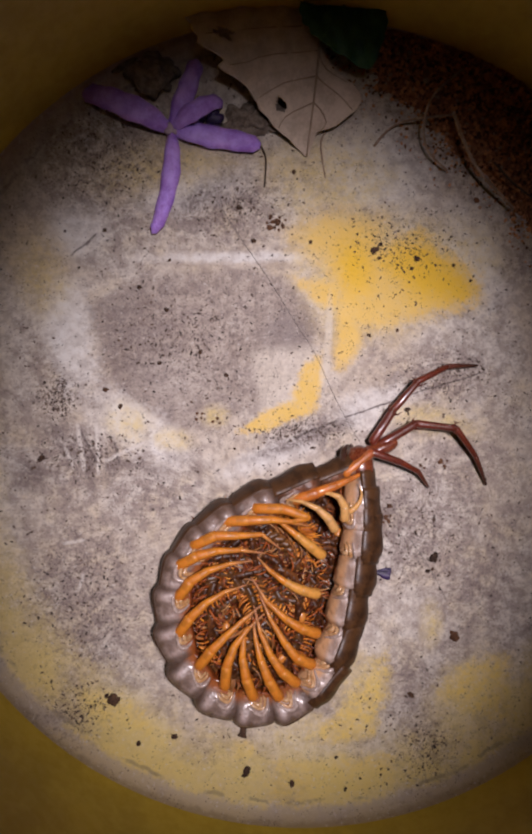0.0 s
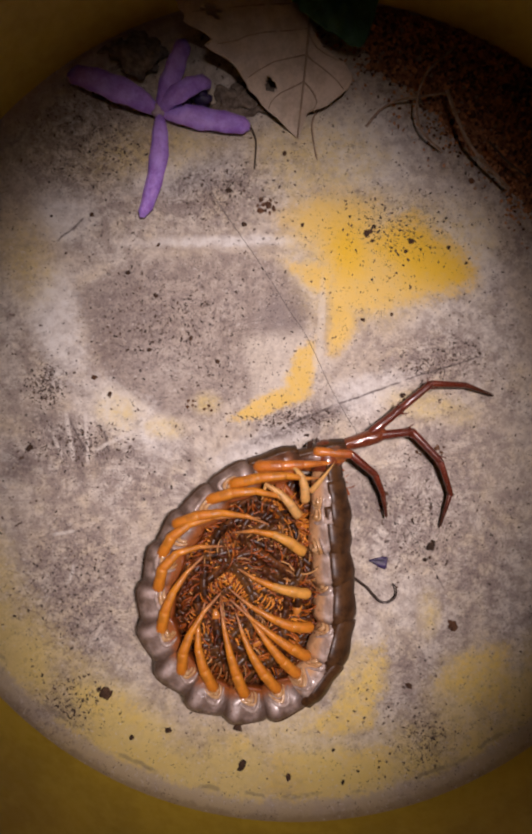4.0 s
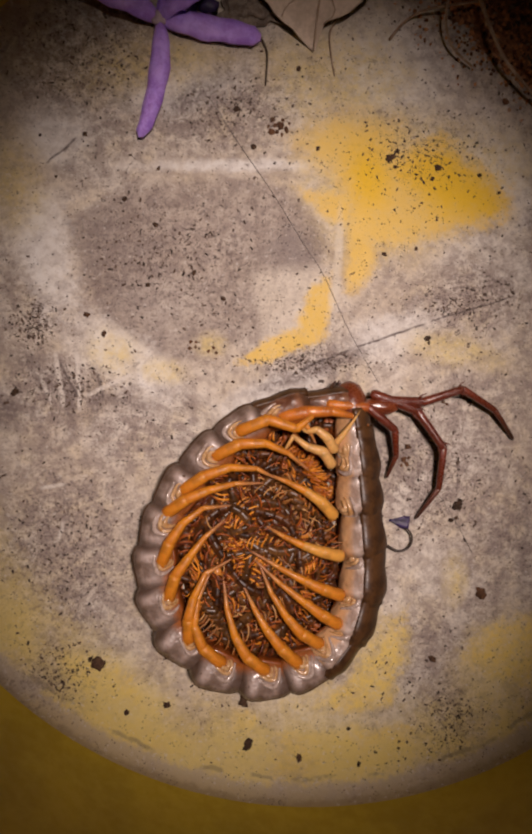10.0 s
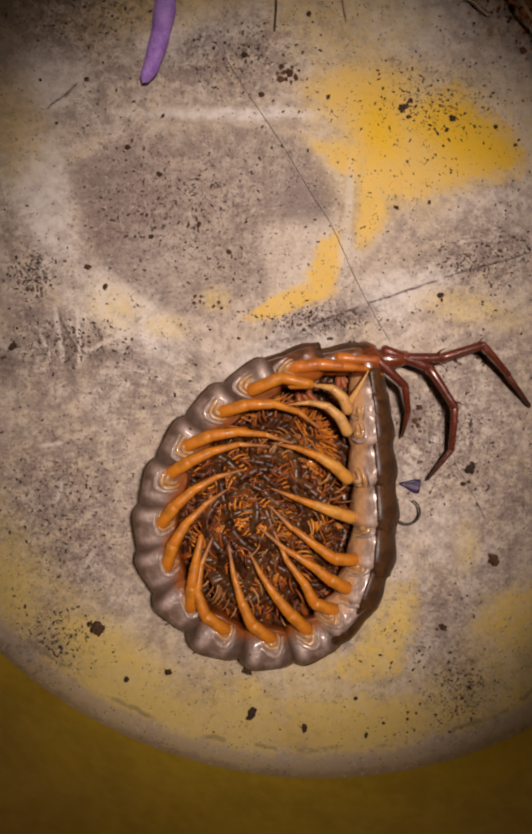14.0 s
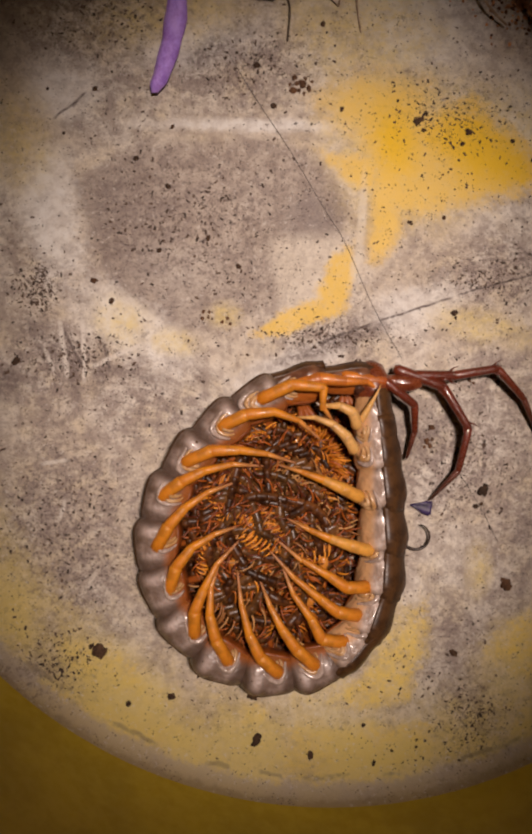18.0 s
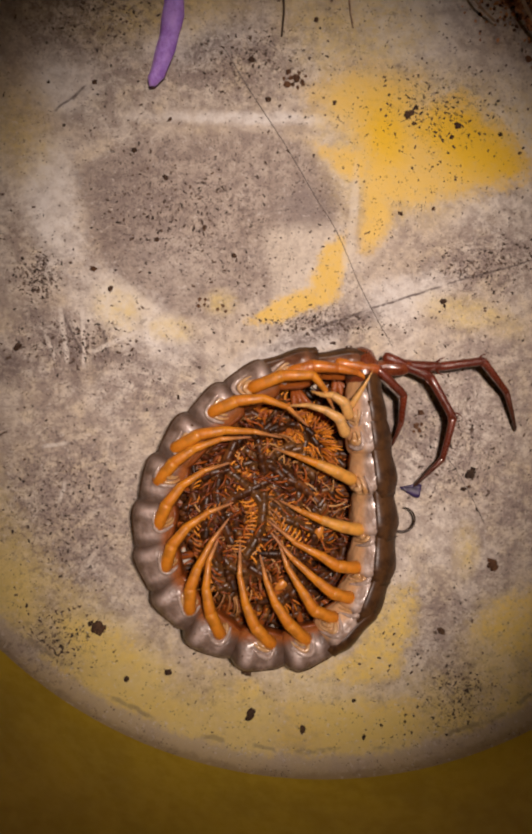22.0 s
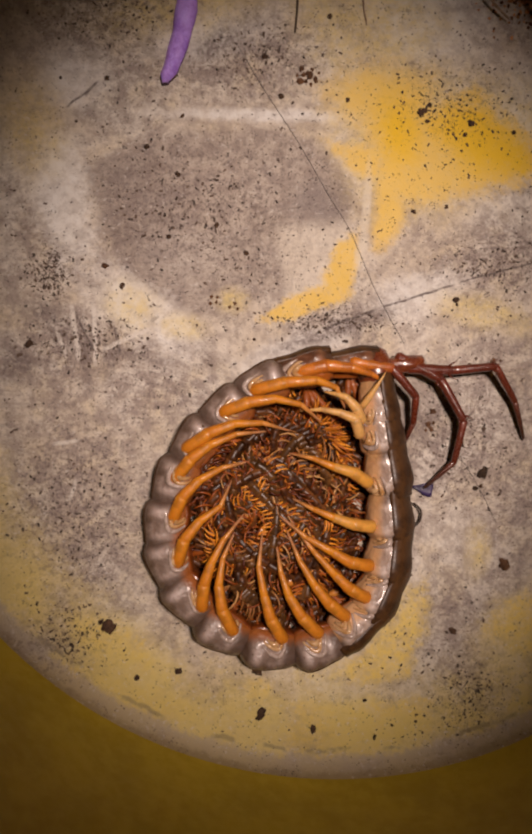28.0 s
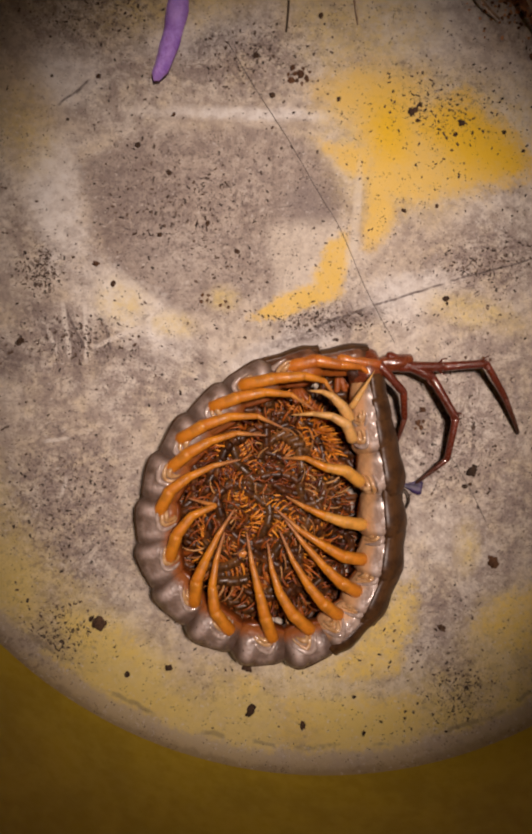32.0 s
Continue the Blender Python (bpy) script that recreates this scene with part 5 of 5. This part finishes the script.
    segment_rows(10, (0, -9.4, -47.4, -27, 0), (1, -9.8, -47.1, -27, 0), (3, -10.7, -48.2, -24, 0), (6, -9.6, -47.9, -22, 2), (9, -8.9, -49.1, -23, 2), (13, -9.8, -49.4, -25, 2), (19, -10.4, -49.0, -27, 2), (25, -11.5, -48.1, -29, 2), (32, -10.9, -48.0, -28, 2))
    segment_rows(11, (0, -0.4, -50.0, -5, -4), (1, -0.9, -49.8, -5, -4), (3, -1.7, -51.3, -5, -6), (6, 0.5, -50.1, -3, -2), (9, 1.5, -51.2, -4, -2), (13, 1.0, -52.3, -6, -2), (19, -0.3, -52.2, -5, -2), (25, -1.1, -52.2, -7, -2), (32, -0.9, -51.9, -6, -2))
    segment_rows(12, (0, 9.0, -49.0, 20, -12), (1, 8.4, -48.8, 19, -12), (3, 7.6, -50.6, 17, -16), (6, 10.5, -48.4, 19, -10), (9, 11.0, -49.3, 19, -10), (13, 10.9, -50.5, 17, -8), (19, 9.7, -51.2, 18, -8), (25, 9.8, -51.9, 16, -8), (32, 9.8, -51.9, 16, -8))
    segment_rows(13, (0, 17.0, -43.4, 46, -32), (1, 16.4, -43.2, 45, -32), (3, 15.3, -45.7, 47, -32), (6, 17.7, -43.4, 48, -28), (9, 17.9, -44.7, 48, -28), (13, 17.9, -45.2, 43, -24), (19, 17.3, -46.5, 44, -24), (25, 18.2, -46.9, 40, -24), (32, 18.1, -47.5, 40, -24))
    segment_rows(14, (0, 21.5, -34.4, 67, -46), (1, 20.9, -34.3, 67, -46), (3, 20.1, -36.5, 72, -46), (6, 21.8, -35.5, 72, -42), (9, 22.4, -37.2, 71, -42), (13, 22.1, -38.3, 67, -38), (19, 21.9, -39.3, 68, -38), (25, 22.9, -39.9, 64, -38), (32, 23.4, -40.6, 63, -38))
    segment_rows(15, (0, 24.0, -24.8, 79, -50), (1, 23.5, -24.8, 79, -50), (3, 21.2, -25.8, 86, -50), (6, 23.4, -26.2, 86, -46), (9, 24.3, -28.2, 86, -46), (13, 24.4, -30.3, 83, -42), (19, 24.0, -30.6, 85, -42), (25, 24.8, -32.0, 83, -42), (32, 25.9, -32.1, 81, -42))
    segment_rows(16, (0, 26.3, -15.5, 83, -50), (1, 25.9, -15.5, 83, -50), (3, 20.6, -16.2, 94, -50), (6, 23.2, -16.7, 93, -46), (9, 23.9, -18.2, 93, -46), (13, 24.9, -21.2, 91, -42), (19, 24.2, -21.1, 93, -42), (25, 24.9, -22.7, 94, -42), (32, 26.0, -22.7, 94, -42))
    segment_rows(17, (0, 28.0, -7.2, 84, -48), (1, 27.6, -7.2, 84, -48), (3, 20.0, -8.3, 95, -48), (6, 22.6, -7.6, 95, -44), (9, 23.3, -8.3, 94, -44), (13, 24.5, -11.5, 93, -40), (19, 23.8, -11.7, 95, -40), (25, 24.4, -12.7, 97, -40), (32, 25.4, -12.7, 98, -40))
    segment_rows(18, (0, 28.1, -0.6, 89, -44), (1, 27.7, -0.7, 89, -44), (3, 20.6, -2.5, 94, -44), (6, 22.5, -0.8, 96, -40), (9, 23.0, -1.0, 96, -40), (13, 24.3, -3.0, 94, -36), (19, 22.9, -3.7, 96, -36), (25, 23.2, -3.9, 97, -36), (32, 23.6, -4.1, 98, -36))
    segment_rows(19, (0, 27.8, 3.8, 94, -40), (1, 27.4, 3.7, 94, -40), (3, 20.3, 1.6, 94, -40), (6, 21.9, 3.3, 98, -36), (9, 22.4, 3.1, 98, -36), (13, 23.8, 2.2, 96, -34), (19, 22.3, 1.9, 96, -34), (25, 22.5, 2.0, 97, -34), (32, 22.9, 1.2, 98, -34))
    leg_rows("u1", (4.5, 4.5, 5, 3.2, 1.2), (0, 33.5, 16.7, 41.4, 21.1, 50.7, 21, 58.6, 14.2, 62.2, 7.1), (1, 34.2, 17.1, 41.4, 20.7, 51.4, 19.9, 57.8, 12.4, 59, 3.9), (3, 32.4, 16.2, 39.5, 18.8, 48, 16.1, 54.3, 8.7, 55.9, 0.6), (6, 31.8, 13.2, 39.4, 10.3, 46.2, 1.2, 46.4, -7, 44.1, -12.9), (9, 27.7, 12.4, 38, 8.4, 43.7, -0.1, 43.1, -9, 39.5, -15), (13, 27.6, 12.8, 38.4, 8.6, 43.7, -0.4, 43.4, -8.1, 39.3, -15.4), (19, 27.7, 12.6, 37.5, 9.1, 43.3, 0.1, 41.9, -8.4, 36.4, -15.6), (25, 27.3, 12.2, 36.5, 7.5, 42, -2.2, 40.4, -10.7, 35.9, -16), (32, 27.5, 11.9, 37.4, 7.3, 42.8, -1.7, 41.9, -9, 35.8, -16.3))
    leg_rows("u2", (4.5, 4.5, 5, 3.2, 1.2), (0, 31.3, 17.5, 37.9, 27.2, 44.4, 34.1, 51.7, 36.9, 57.5, 37.3), (1, 32.1, 18.5, 38.6, 27.5, 45.2, 33.7, 51.7, 36.4, 57.9, 37.1), (3, 32.4, 17.6, 39.6, 24.4, 45.4, 29.9, 51.2, 31.8, 59.1, 31.7), (6, 31.8, 13.2, 36.7, 15.2, 45.9, 19.1, 55.8, 18.6, 63.5, 14.6), (9, 28.9, 11.1, 38, 10.5, 47.2, 12.9, 55.6, 9.3, 61.5, 2.1), (13, 30.6, 11, 37.8, 11, 47.5, 13.3, 55.5, 8.4, 61.6, 1.8), (19, 30.1, 11.4, 37.5, 11.4, 47.6, 12.6, 55.6, 7.3, 59.8, -0.6), (25, 29.7, 9.8, 37.8, 9.3, 47.1, 10, 54.1, 3.9, 57.3, -4.6), (32, 29.9, 9.6, 37.3, 9.7, 47.8, 10.4, 54.8, 3.2, 58.5, -3.8))
    leg_rows("z1", (7.5, 7.5, 6.5, 4, 1.5), (0, 23.4, 9.5, 30.4, 14.9, 36.6, 12.6, 42.2, 10, 45.7, 6.6), (1, 22.1, 9.3, 33.1, 7.3, 38.9, 2.7, 41, -2.8, 41.5, -7.6), (3, 17.7, 12, 28.6, 10.3, 34.7, 4.7, 36.6, -1.4, 37.2, -6.9), (6, 17.4, 11, 24.1, 10.9, 31.4, 5.3, 33.6, -0.7, 34, -4.8), (9, 16.8, 10.2, 25.5, 9.4, 31.1, 4.9, 32.6, -0.7, 31.8, -4.4), (13, 16.8, 10.9, 24.9, 10.3, 30.7, 5.6, 33, -0.8, 32.3, -6.6), (19, 15.5, 11.1, 23.2, 10, 30.3, 5.4, 31.5, -1, 30.1, -6.9), (25, 16.7, 10.6, 23.9, 9.5, 29.9, 4.3, 30.9, -1.6, 29, -8.1), (32, 15.8, 10.9, 24.1, 9.9, 30.1, 4.1, 31.2, -1.2, 29.9, -8.2))
    leg_rows("z2", (8.5, 9.5, 7.5), (0, 10.3, 3.1, 20.9, 6.8, 28.8, 10), (1, 10.1, 3, 20.6, 6.7, 28.6, 9.8), (3, 2.6, 7.6, 12.9, 7.9, 20.6, 8.4), (6, 3.8, 8.9, 12.9, 9.3, 20.7, 8.4), (9, 5.5, 7.6, 15.2, 8.6, 22.5, 6.6), (13, 6.4, 8.7, 14.4, 9.2, 23.7, 8), (19, 4.5, 8.8, 12, 10.3, 21.4, 8.8), (25, 4.9, 8.2, 13.2, 9.4, 21.5, 7.2), (32, 4.7, 9.1, 12.3, 10.1, 21.7, 8.1))
    leg_rows("a", (10.1, 11.6, 9.2), (0, -0.1, 1.3, 9, 0.4, 14.1, -3.7), (1, -0.3, 1.3, 8.8, 0.4, 13.9, -3.7), (3, -2.6, 4.5, 6.4, 6.2, 15.4, 5.9), (6, -5.2, 4.6, 7.6, 5.6, 14, 2.1), (9, -4.3, 4.8, 4.2, 6.4, 13.9, 2), (13, -2.8, 3.7, 5.2, 5.9, 12, 2.9), (19, -2.3, 6.4, 7.6, 9.1, 13.1, 2), (25, -4.4, 4.1, 8.5, 6.5, 14.4, 0.1), (32, -5.7, 4.9, 7.6, 7, 13.5, 3.9))
    leg_rows("b", (10.1, 11.6, 9.2), (0, -7.8, -1.8, 2.5, -1.4, 7.6, -2.2), (1, -8, -1.7, 2.3, -1.4, 7.5, -2.2), (3, -9.1, 0.8, 1.2, 2.4, 8.8, 0.2), (6, -10.3, 0.9, -0.2, 2.8, 10.7, -1.7), (9, -9.2, -0.5, 0.5, 2.3, 11.3, -4.1), (13, -9.1, -0.8, 1.7, 0.8, 10.8, -3.4), (19, -11.2, 0.5, -0.4, 3.7, 9.4, -2), (25, -11.9, -0.6, 0.3, 2.4, 9.7, -4), (32, -12, 0.2, 0.7, 3.8, 8.9, 0.4))
    leg_rows("c", (10.1, 11.6, 9.2), (0, -15.6, -7.5, -7.9, -5.1, 2.4, -6), (1, -15.7, -7.4, -8, -5, 2.2, -6), (3, -17.4, -4.7, -7.8, -2.5, 2.3, -4.7), (6, -18, -5.9, -7.8, -1.8, 2.3, -4.1), (9, -16.5, -8.1, -6.8, -3, 2.8, -5.1), (13, -16.6, -8, -5.2, -4.8, 7.3, -7.9), (19, -18.4, -6.8, -9.7, -4.3, 2.2, -6.3), (25, -19.9, -8.7, -10.2, -3.5, 2.1, -4.3), (32, -18.8, -6.7, -8.5, -1.8, 0.7, -3.1))
    leg_rows("d", (10.1, 11.6, 9.2), (0, -19.5, -12.6, -10.5, -8.9, 1.1, -9.9), (1, -19.6, -12.4, -10.7, -8.8, 0.9, -9.9), (3, -20.9, -11.8, -13.9, -4.8, -1.5, -4.6), (6, -22, -13.5, -15.6, -6, -1.5, -3.3), (9, -20.1, -12.9, -12.9, -8.2, -2.1, -6.2), (13, -20, -13.6, -10.9, -8.7, -2.4, -7.5), (19, -23.2, -14.1, -14.5, -8.3, -4.3, -7.3), (25, -22.5, -15, -16.5, -8.1, -7.3, -4.6), (32, -21, -13, -13.1, -7.3, -4.5, -5.5))
    leg_rows("e", (10.1, 11.6, 9.2), (0, -19.6, -20.4, -13.1, -14.1, -1.5, -11.9), (1, -19.7, -20.2, -13.3, -13.9, -1.7, -11.8), (3, -22.6, -20.1, -18.6, -12.5, -8, -10.9), (6, -22.2, -21.2, -18.2, -12.4, -8.7, -10.2), (9, -21.5, -23.7, -17.2, -14.2, -9.4, -11.4), (13, -21.8, -24.3, -15.6, -17.7, -7.6, -13.9), (19, -24, -24.4, -18.4, -15.8, -9.1, -11.2), (25, -22.2, -23.7, -17, -15, -6.7, -11), (32, -23.2, -22.2, -18.7, -15.9, -9.6, -11.8))
    leg_rows("f", (10.1, 11.6, 9.2), (0, -19.7, -29.5, -13.2, -21.9, -4.2, -18.3), (1, -19.9, -29.3, -13.4, -21.7, -4.4, -18.2), (3, -22.3, -31.1, -18.3, -22.2, -10.7, -14.7), (6, -21.1, -30.3, -18.4, -20.1, -11.9, -13.9), (9, -19.9, -30.9, -16.8, -23.8, -9.5, -15.7), (13, -20.8, -33.4, -16.8, -24.4, -8.8, -17.3), (19, -21.5, -33.4, -18, -25.9, -10.5, -21.4), (25, -21.6, -32.9, -18.2, -25.4, -10.1, -19.1), (32, -20.9, -32, -18.1, -25.1, -12.4, -20.5))
    leg_rows("g", (10.1, 11.6, 9.2), (0, -14.7, -37.6, -9.4, -31.3, -1.7, -25), (1, -14.9, -37.3, -9.7, -31.1, -2, -24.8), (3, -17.6, -41.6, -15.5, -32.6, -8.3, -22.6), (6, -16.3, -38.9, -14.1, -29.3, -6.9, -21.2), (9, -15.9, -40.7, -14.5, -31.1, -8.4, -22.9), (13, -15.9, -42.1, -15.2, -34.7, -14, -27.9), (19, -16.3, -42.6, -15, -34.6, -8.7, -24.3), (25, -16.4, -42.3, -14.7, -32.4, -8.9, -23.8), (32, -15.7, -41.8, -14, -33.8, -8.3, -23.4))
    leg_rows("h", (10.1, 11.6, 9.2), (0, -8.4, -43.1, -7, -35.3, -3.1, -28.8), (1, -8.7, -42.9, -7.3, -35.1, -3.3, -28.7), (3, -10, -45.9, -12.3, -35.4, -10.2, -26.4), (6, -8.7, -43.9, -12.4, -34.6, -11.5, -25.5), (9, -8.8, -46, -14.1, -37.2, -10.9, -26.5), (13, -8.6, -46.9, -14.7, -38.1, -9.4, -23.5), (19, -9.4, -48.4, -13, -37.7, -10.7, -27.5), (25, -10, -47.1, -12.9, -37.1, -10.6, -27.8), (32, -8.1, -47.8, -11.7, -39.6, -9.5, -27.4))
    leg_rows("i", (10.1, 11.6, 9.2), (0, -1.3, -46, -3.8, -36.7, -2.8, -28.9), (1, -1.7, -45.8, -4.1, -36.5, -3.1, -28.7), (3, -2.5, -47.6, -5.4, -37, -7.1, -26.6), (6, -0.4, -46.2, -6.1, -36.2, -8.3, -23.1), (9, 0.8, -48.2, -5.7, -40, -7.9, -27.7), (13, 1.1, -49, -4.6, -41.9, -7.8, -28.1), (19, 1.2, -51.2, -4.4, -43.4, -6.9, -31.1), (25, 1.1, -49, -3, -41.9, -4.8, -32.6), (32, 1.2, -49.7, -1.2, -42, -3.7, -31.5))
    leg_rows("j", (10.1, 11.6, 9.2), (0, 5.2, -46.4, 0.8, -36.9, -1, -27), (1, 4.7, -46.2, 0.4, -36.7, -1.3, -26.8), (3, 5.3, -46.8, 0.3, -37.3, -2.7, -26.8), (6, 7.2, -45.3, -0.9, -36.4, -4.5, -27.1), (9, 8, -47.3, 1, -39, -4.3, -27.9), (13, 9.1, -47.5, 2.3, -39.8, -2.7, -31.7), (19, 8.9, -49.9, 2.8, -43, -1.4, -34.3), (25, 8.8, -48.6, 2.8, -40.9, -0.1, -32), (32, 9.4, -48, 3.4, -40.9, 0.4, -31.6))
    leg_rows("k", (9.4, 11.2, 9.2), (0, 9.7, -43.3, 3.3, -35.7, -0.4, -25), (1, 9.3, -43.1, 3, -35.6, -0.7, -24.9), (3, 9.8, -43.7, 4.2, -36.2, -1.4, -28.1), (6, 13.1, -41.7, 5.5, -35.4, -0.6, -24.8), (9, 13.1, -43.3, 5.9, -36.9, 0.6, -26.9), (13, 15, -43.7, 9.2, -38.9, 2.5, -27.2), (19, 15.3, -45.2, 8.9, -41.6, 1.9, -28.7), (25, 14.7, -44.6, 8.7, -38.6, 3.9, -29.7), (32, 15.8, -45.2, 9.3, -38.7, 3.9, -29.3))
    leg_rows("l", (9.4, 11.2, 9.2), (0, 13.8, -38.8, 7.3, -33.2, 1, -21.1), (1, 13.3, -38.7, 6.9, -33.1, 0.7, -21), (3, 13.2, -39.3, 5.5, -33.7, -2.7, -26.8), (6, 15.8, -37.9, 8.2, -32.9, -1.3, -24.7), (9, 17.4, -39.1, 9.5, -33.3, 1.2, -25.7), (13, 17.9, -39.2, 12.7, -35.6, 1.3, -27.2), (19, 18.3, -39.8, 11.3, -36.8, 1.9, -28.3), (25, 19.4, -41.1, 12.3, -36.3, 3.3, -26.2), (32, 19.9, -40, 12.8, -34.6, 3.8, -24))
    leg_rows("m", (9.4, 11.2, 9.2), (0, 15.2, -30.9, 7.4, -26.6, 1, -19.8), (1, 14.7, -30.8, 7, -26.5, 0.7, -19.7), (3, 13.9, -32.1, 5.6, -29.1, -3.2, -22.8), (6, 17.3, -30.8, 9.5, -28.4, -0.6, -20.8), (9, 18.2, -32.5, 9.6, -28.4, -0, -23.8), (13, 19.2, -32.9, 11.7, -29.8, 2, -20.3), (19, 20.2, -33.7, 13.3, -31.9, 1.9, -24.3), (25, 20, -34, 13.4, -31.6, 3.3, -25.6), (32, 21, -32.9, 13.9, -30.5, 4.4, -24))
    leg_rows("n", (9.3, 11.2, 9), (0, 15.3, -20.9, 7.5, -17.4, 1.1, -12), (1, 14.9, -20.9, 7.2, -17.3, 0.8, -11.9), (3, 13.5, -23.6, 4.5, -20.5, -3.1, -15.7), (6, 16.8, -22.9, 8.4, -20.5, -0.5, -17), (9, 18.3, -23.9, 9.8, -21.1, 2.5, -17.2), (13, 18.7, -23.6, 10.6, -20.5, 2.6, -17.5), (19, 20.7, -26.1, 10.2, -22.5, 1.9, -18.4), (25, 20.5, -25.2, 13.4, -23.4, 3.3, -19.2), (32, 20.9, -25.3, 13.8, -23.5, 6.7, -20.5))
    leg_rows("o", (9.3, 11.2, 9), (0, 16.7, -11.1, 10.2, -5.6, 5.1, -1.5), (1, 16.3, -11.1, 9.9, -5.5, 4.9, -1.4), (3, 12.4, -13, 6, -8.8, -1.6, -8), (6, 15.7, -12.3, 8.7, -6.8, 1, -4), (9, 16.6, -14, 11.2, -8.9, 2.8, -4.5), (13, 18.2, -15.5, 11.9, -10.2, 3.3, -7.2), (19, 18.5, -14.4, 10.9, -10.9, 3.3, -8.2), (25, 19.3, -15.2, 13.3, -12.2, 3.3, -8.7), (32, 20.2, -15.9, 14.9, -13, 4.9, -10.7))
    leg_rows("p", (9.5, 11, 9), (0, 20.1, -4.5, 15.6, 0.9, 9, 3.1), (1, 19.8, -4.5, 15.3, 0.9, 8.8, 3.1), (3, 11.3, -4.4, 7.5, 0.9, 3.7, 3), (6, 15.3, -1.8, 10.8, 2.8, 6.3, 5.6), (9, 16.2, -2.4, 12.7, 0.8, 6.6, 2.2), (13, 18.3, -5.2, 13.2, 0.6, 5.1, 0.2), (19, 17.3, -4.5, 12.6, 0.7, 6.2, 2.4), (25, 17.4, -4.6, 14.4, -0.5, 6.1, 0.6), (32, 18.4, -6.5, 14.2, -1.9, 4.8, -1.4))
    leg_rows("q", (9.5, 11, 9), (0, 22.7, -1.9, 20.8, 4.1, 13, 4.9), (1, 22.4, -2, 20.5, 4, 12.7, 4.9), (3, 13.3, -1.2, 12.8, 4.7, 10.2, 7.3), (6, 16.6, 2, 14.1, 6.7, 10.3, 8), (9, 16.9, 0.7, 14, 4.4, 10.3, 5.1), (13, 18.4, -0.6, 15.5, 3.5, 10.9, 4.7), (19, 17.9, 0.7, 15.6, 4, 10.9, 5), (25, 18.2, -2, 15.6, 1.9, 11.1, 3.6), (32, 17.7, -1.9, 13.5, 2.8, 8.8, 3.9))
    leg_rows("r", (9, 10.5, 11.5), (0, 23.4, -0.6, 26.7, 2.7, 26.2, 6.7), (1, 23.1, -0.6, 26.5, 2.6, 25.9, 6.6), (3, 15.3, 1.3, 18, 4.5, 20.6, 7.7), (6, 17.3, 2.6, 19.3, 5.2, 21.3, 7.8), (9, 17.6, 1.9, 19.6, 4.5, 21.6, 7.3), (13, 18.4, 0.6, 20.4, 4, 22.3, 7.4), (19, 18.5, 1.3, 20.2, 4.5, 21.8, 7.7), (25, 18.5, 1.3, 20.3, 4.2, 22.1, 7.2), (32, 18.3, 0.5, 20, 3.7, 21.8, 6.9))
    walk(ANTENNA, [(0, place(20, -27.6, 0.9, -80)), (1, place(29.6, -33.8, 0.9, -70)), (3, place(34.2, -29.2, 0.9, -58)), (6, place(31.7, -26.1, 0.9, -35)), (9, place(32.7, -24.1, 0.9, -30)), (13, place(31.9, -25.9, 0.9, -32)), (19, place(31.7, -27.1, 0.9, -22)), (25, place(30.6, -27.6, 0.9, -15)), (32, place(30.2, -23.6, 0.9, -5))])
    brood_rows()


motions()
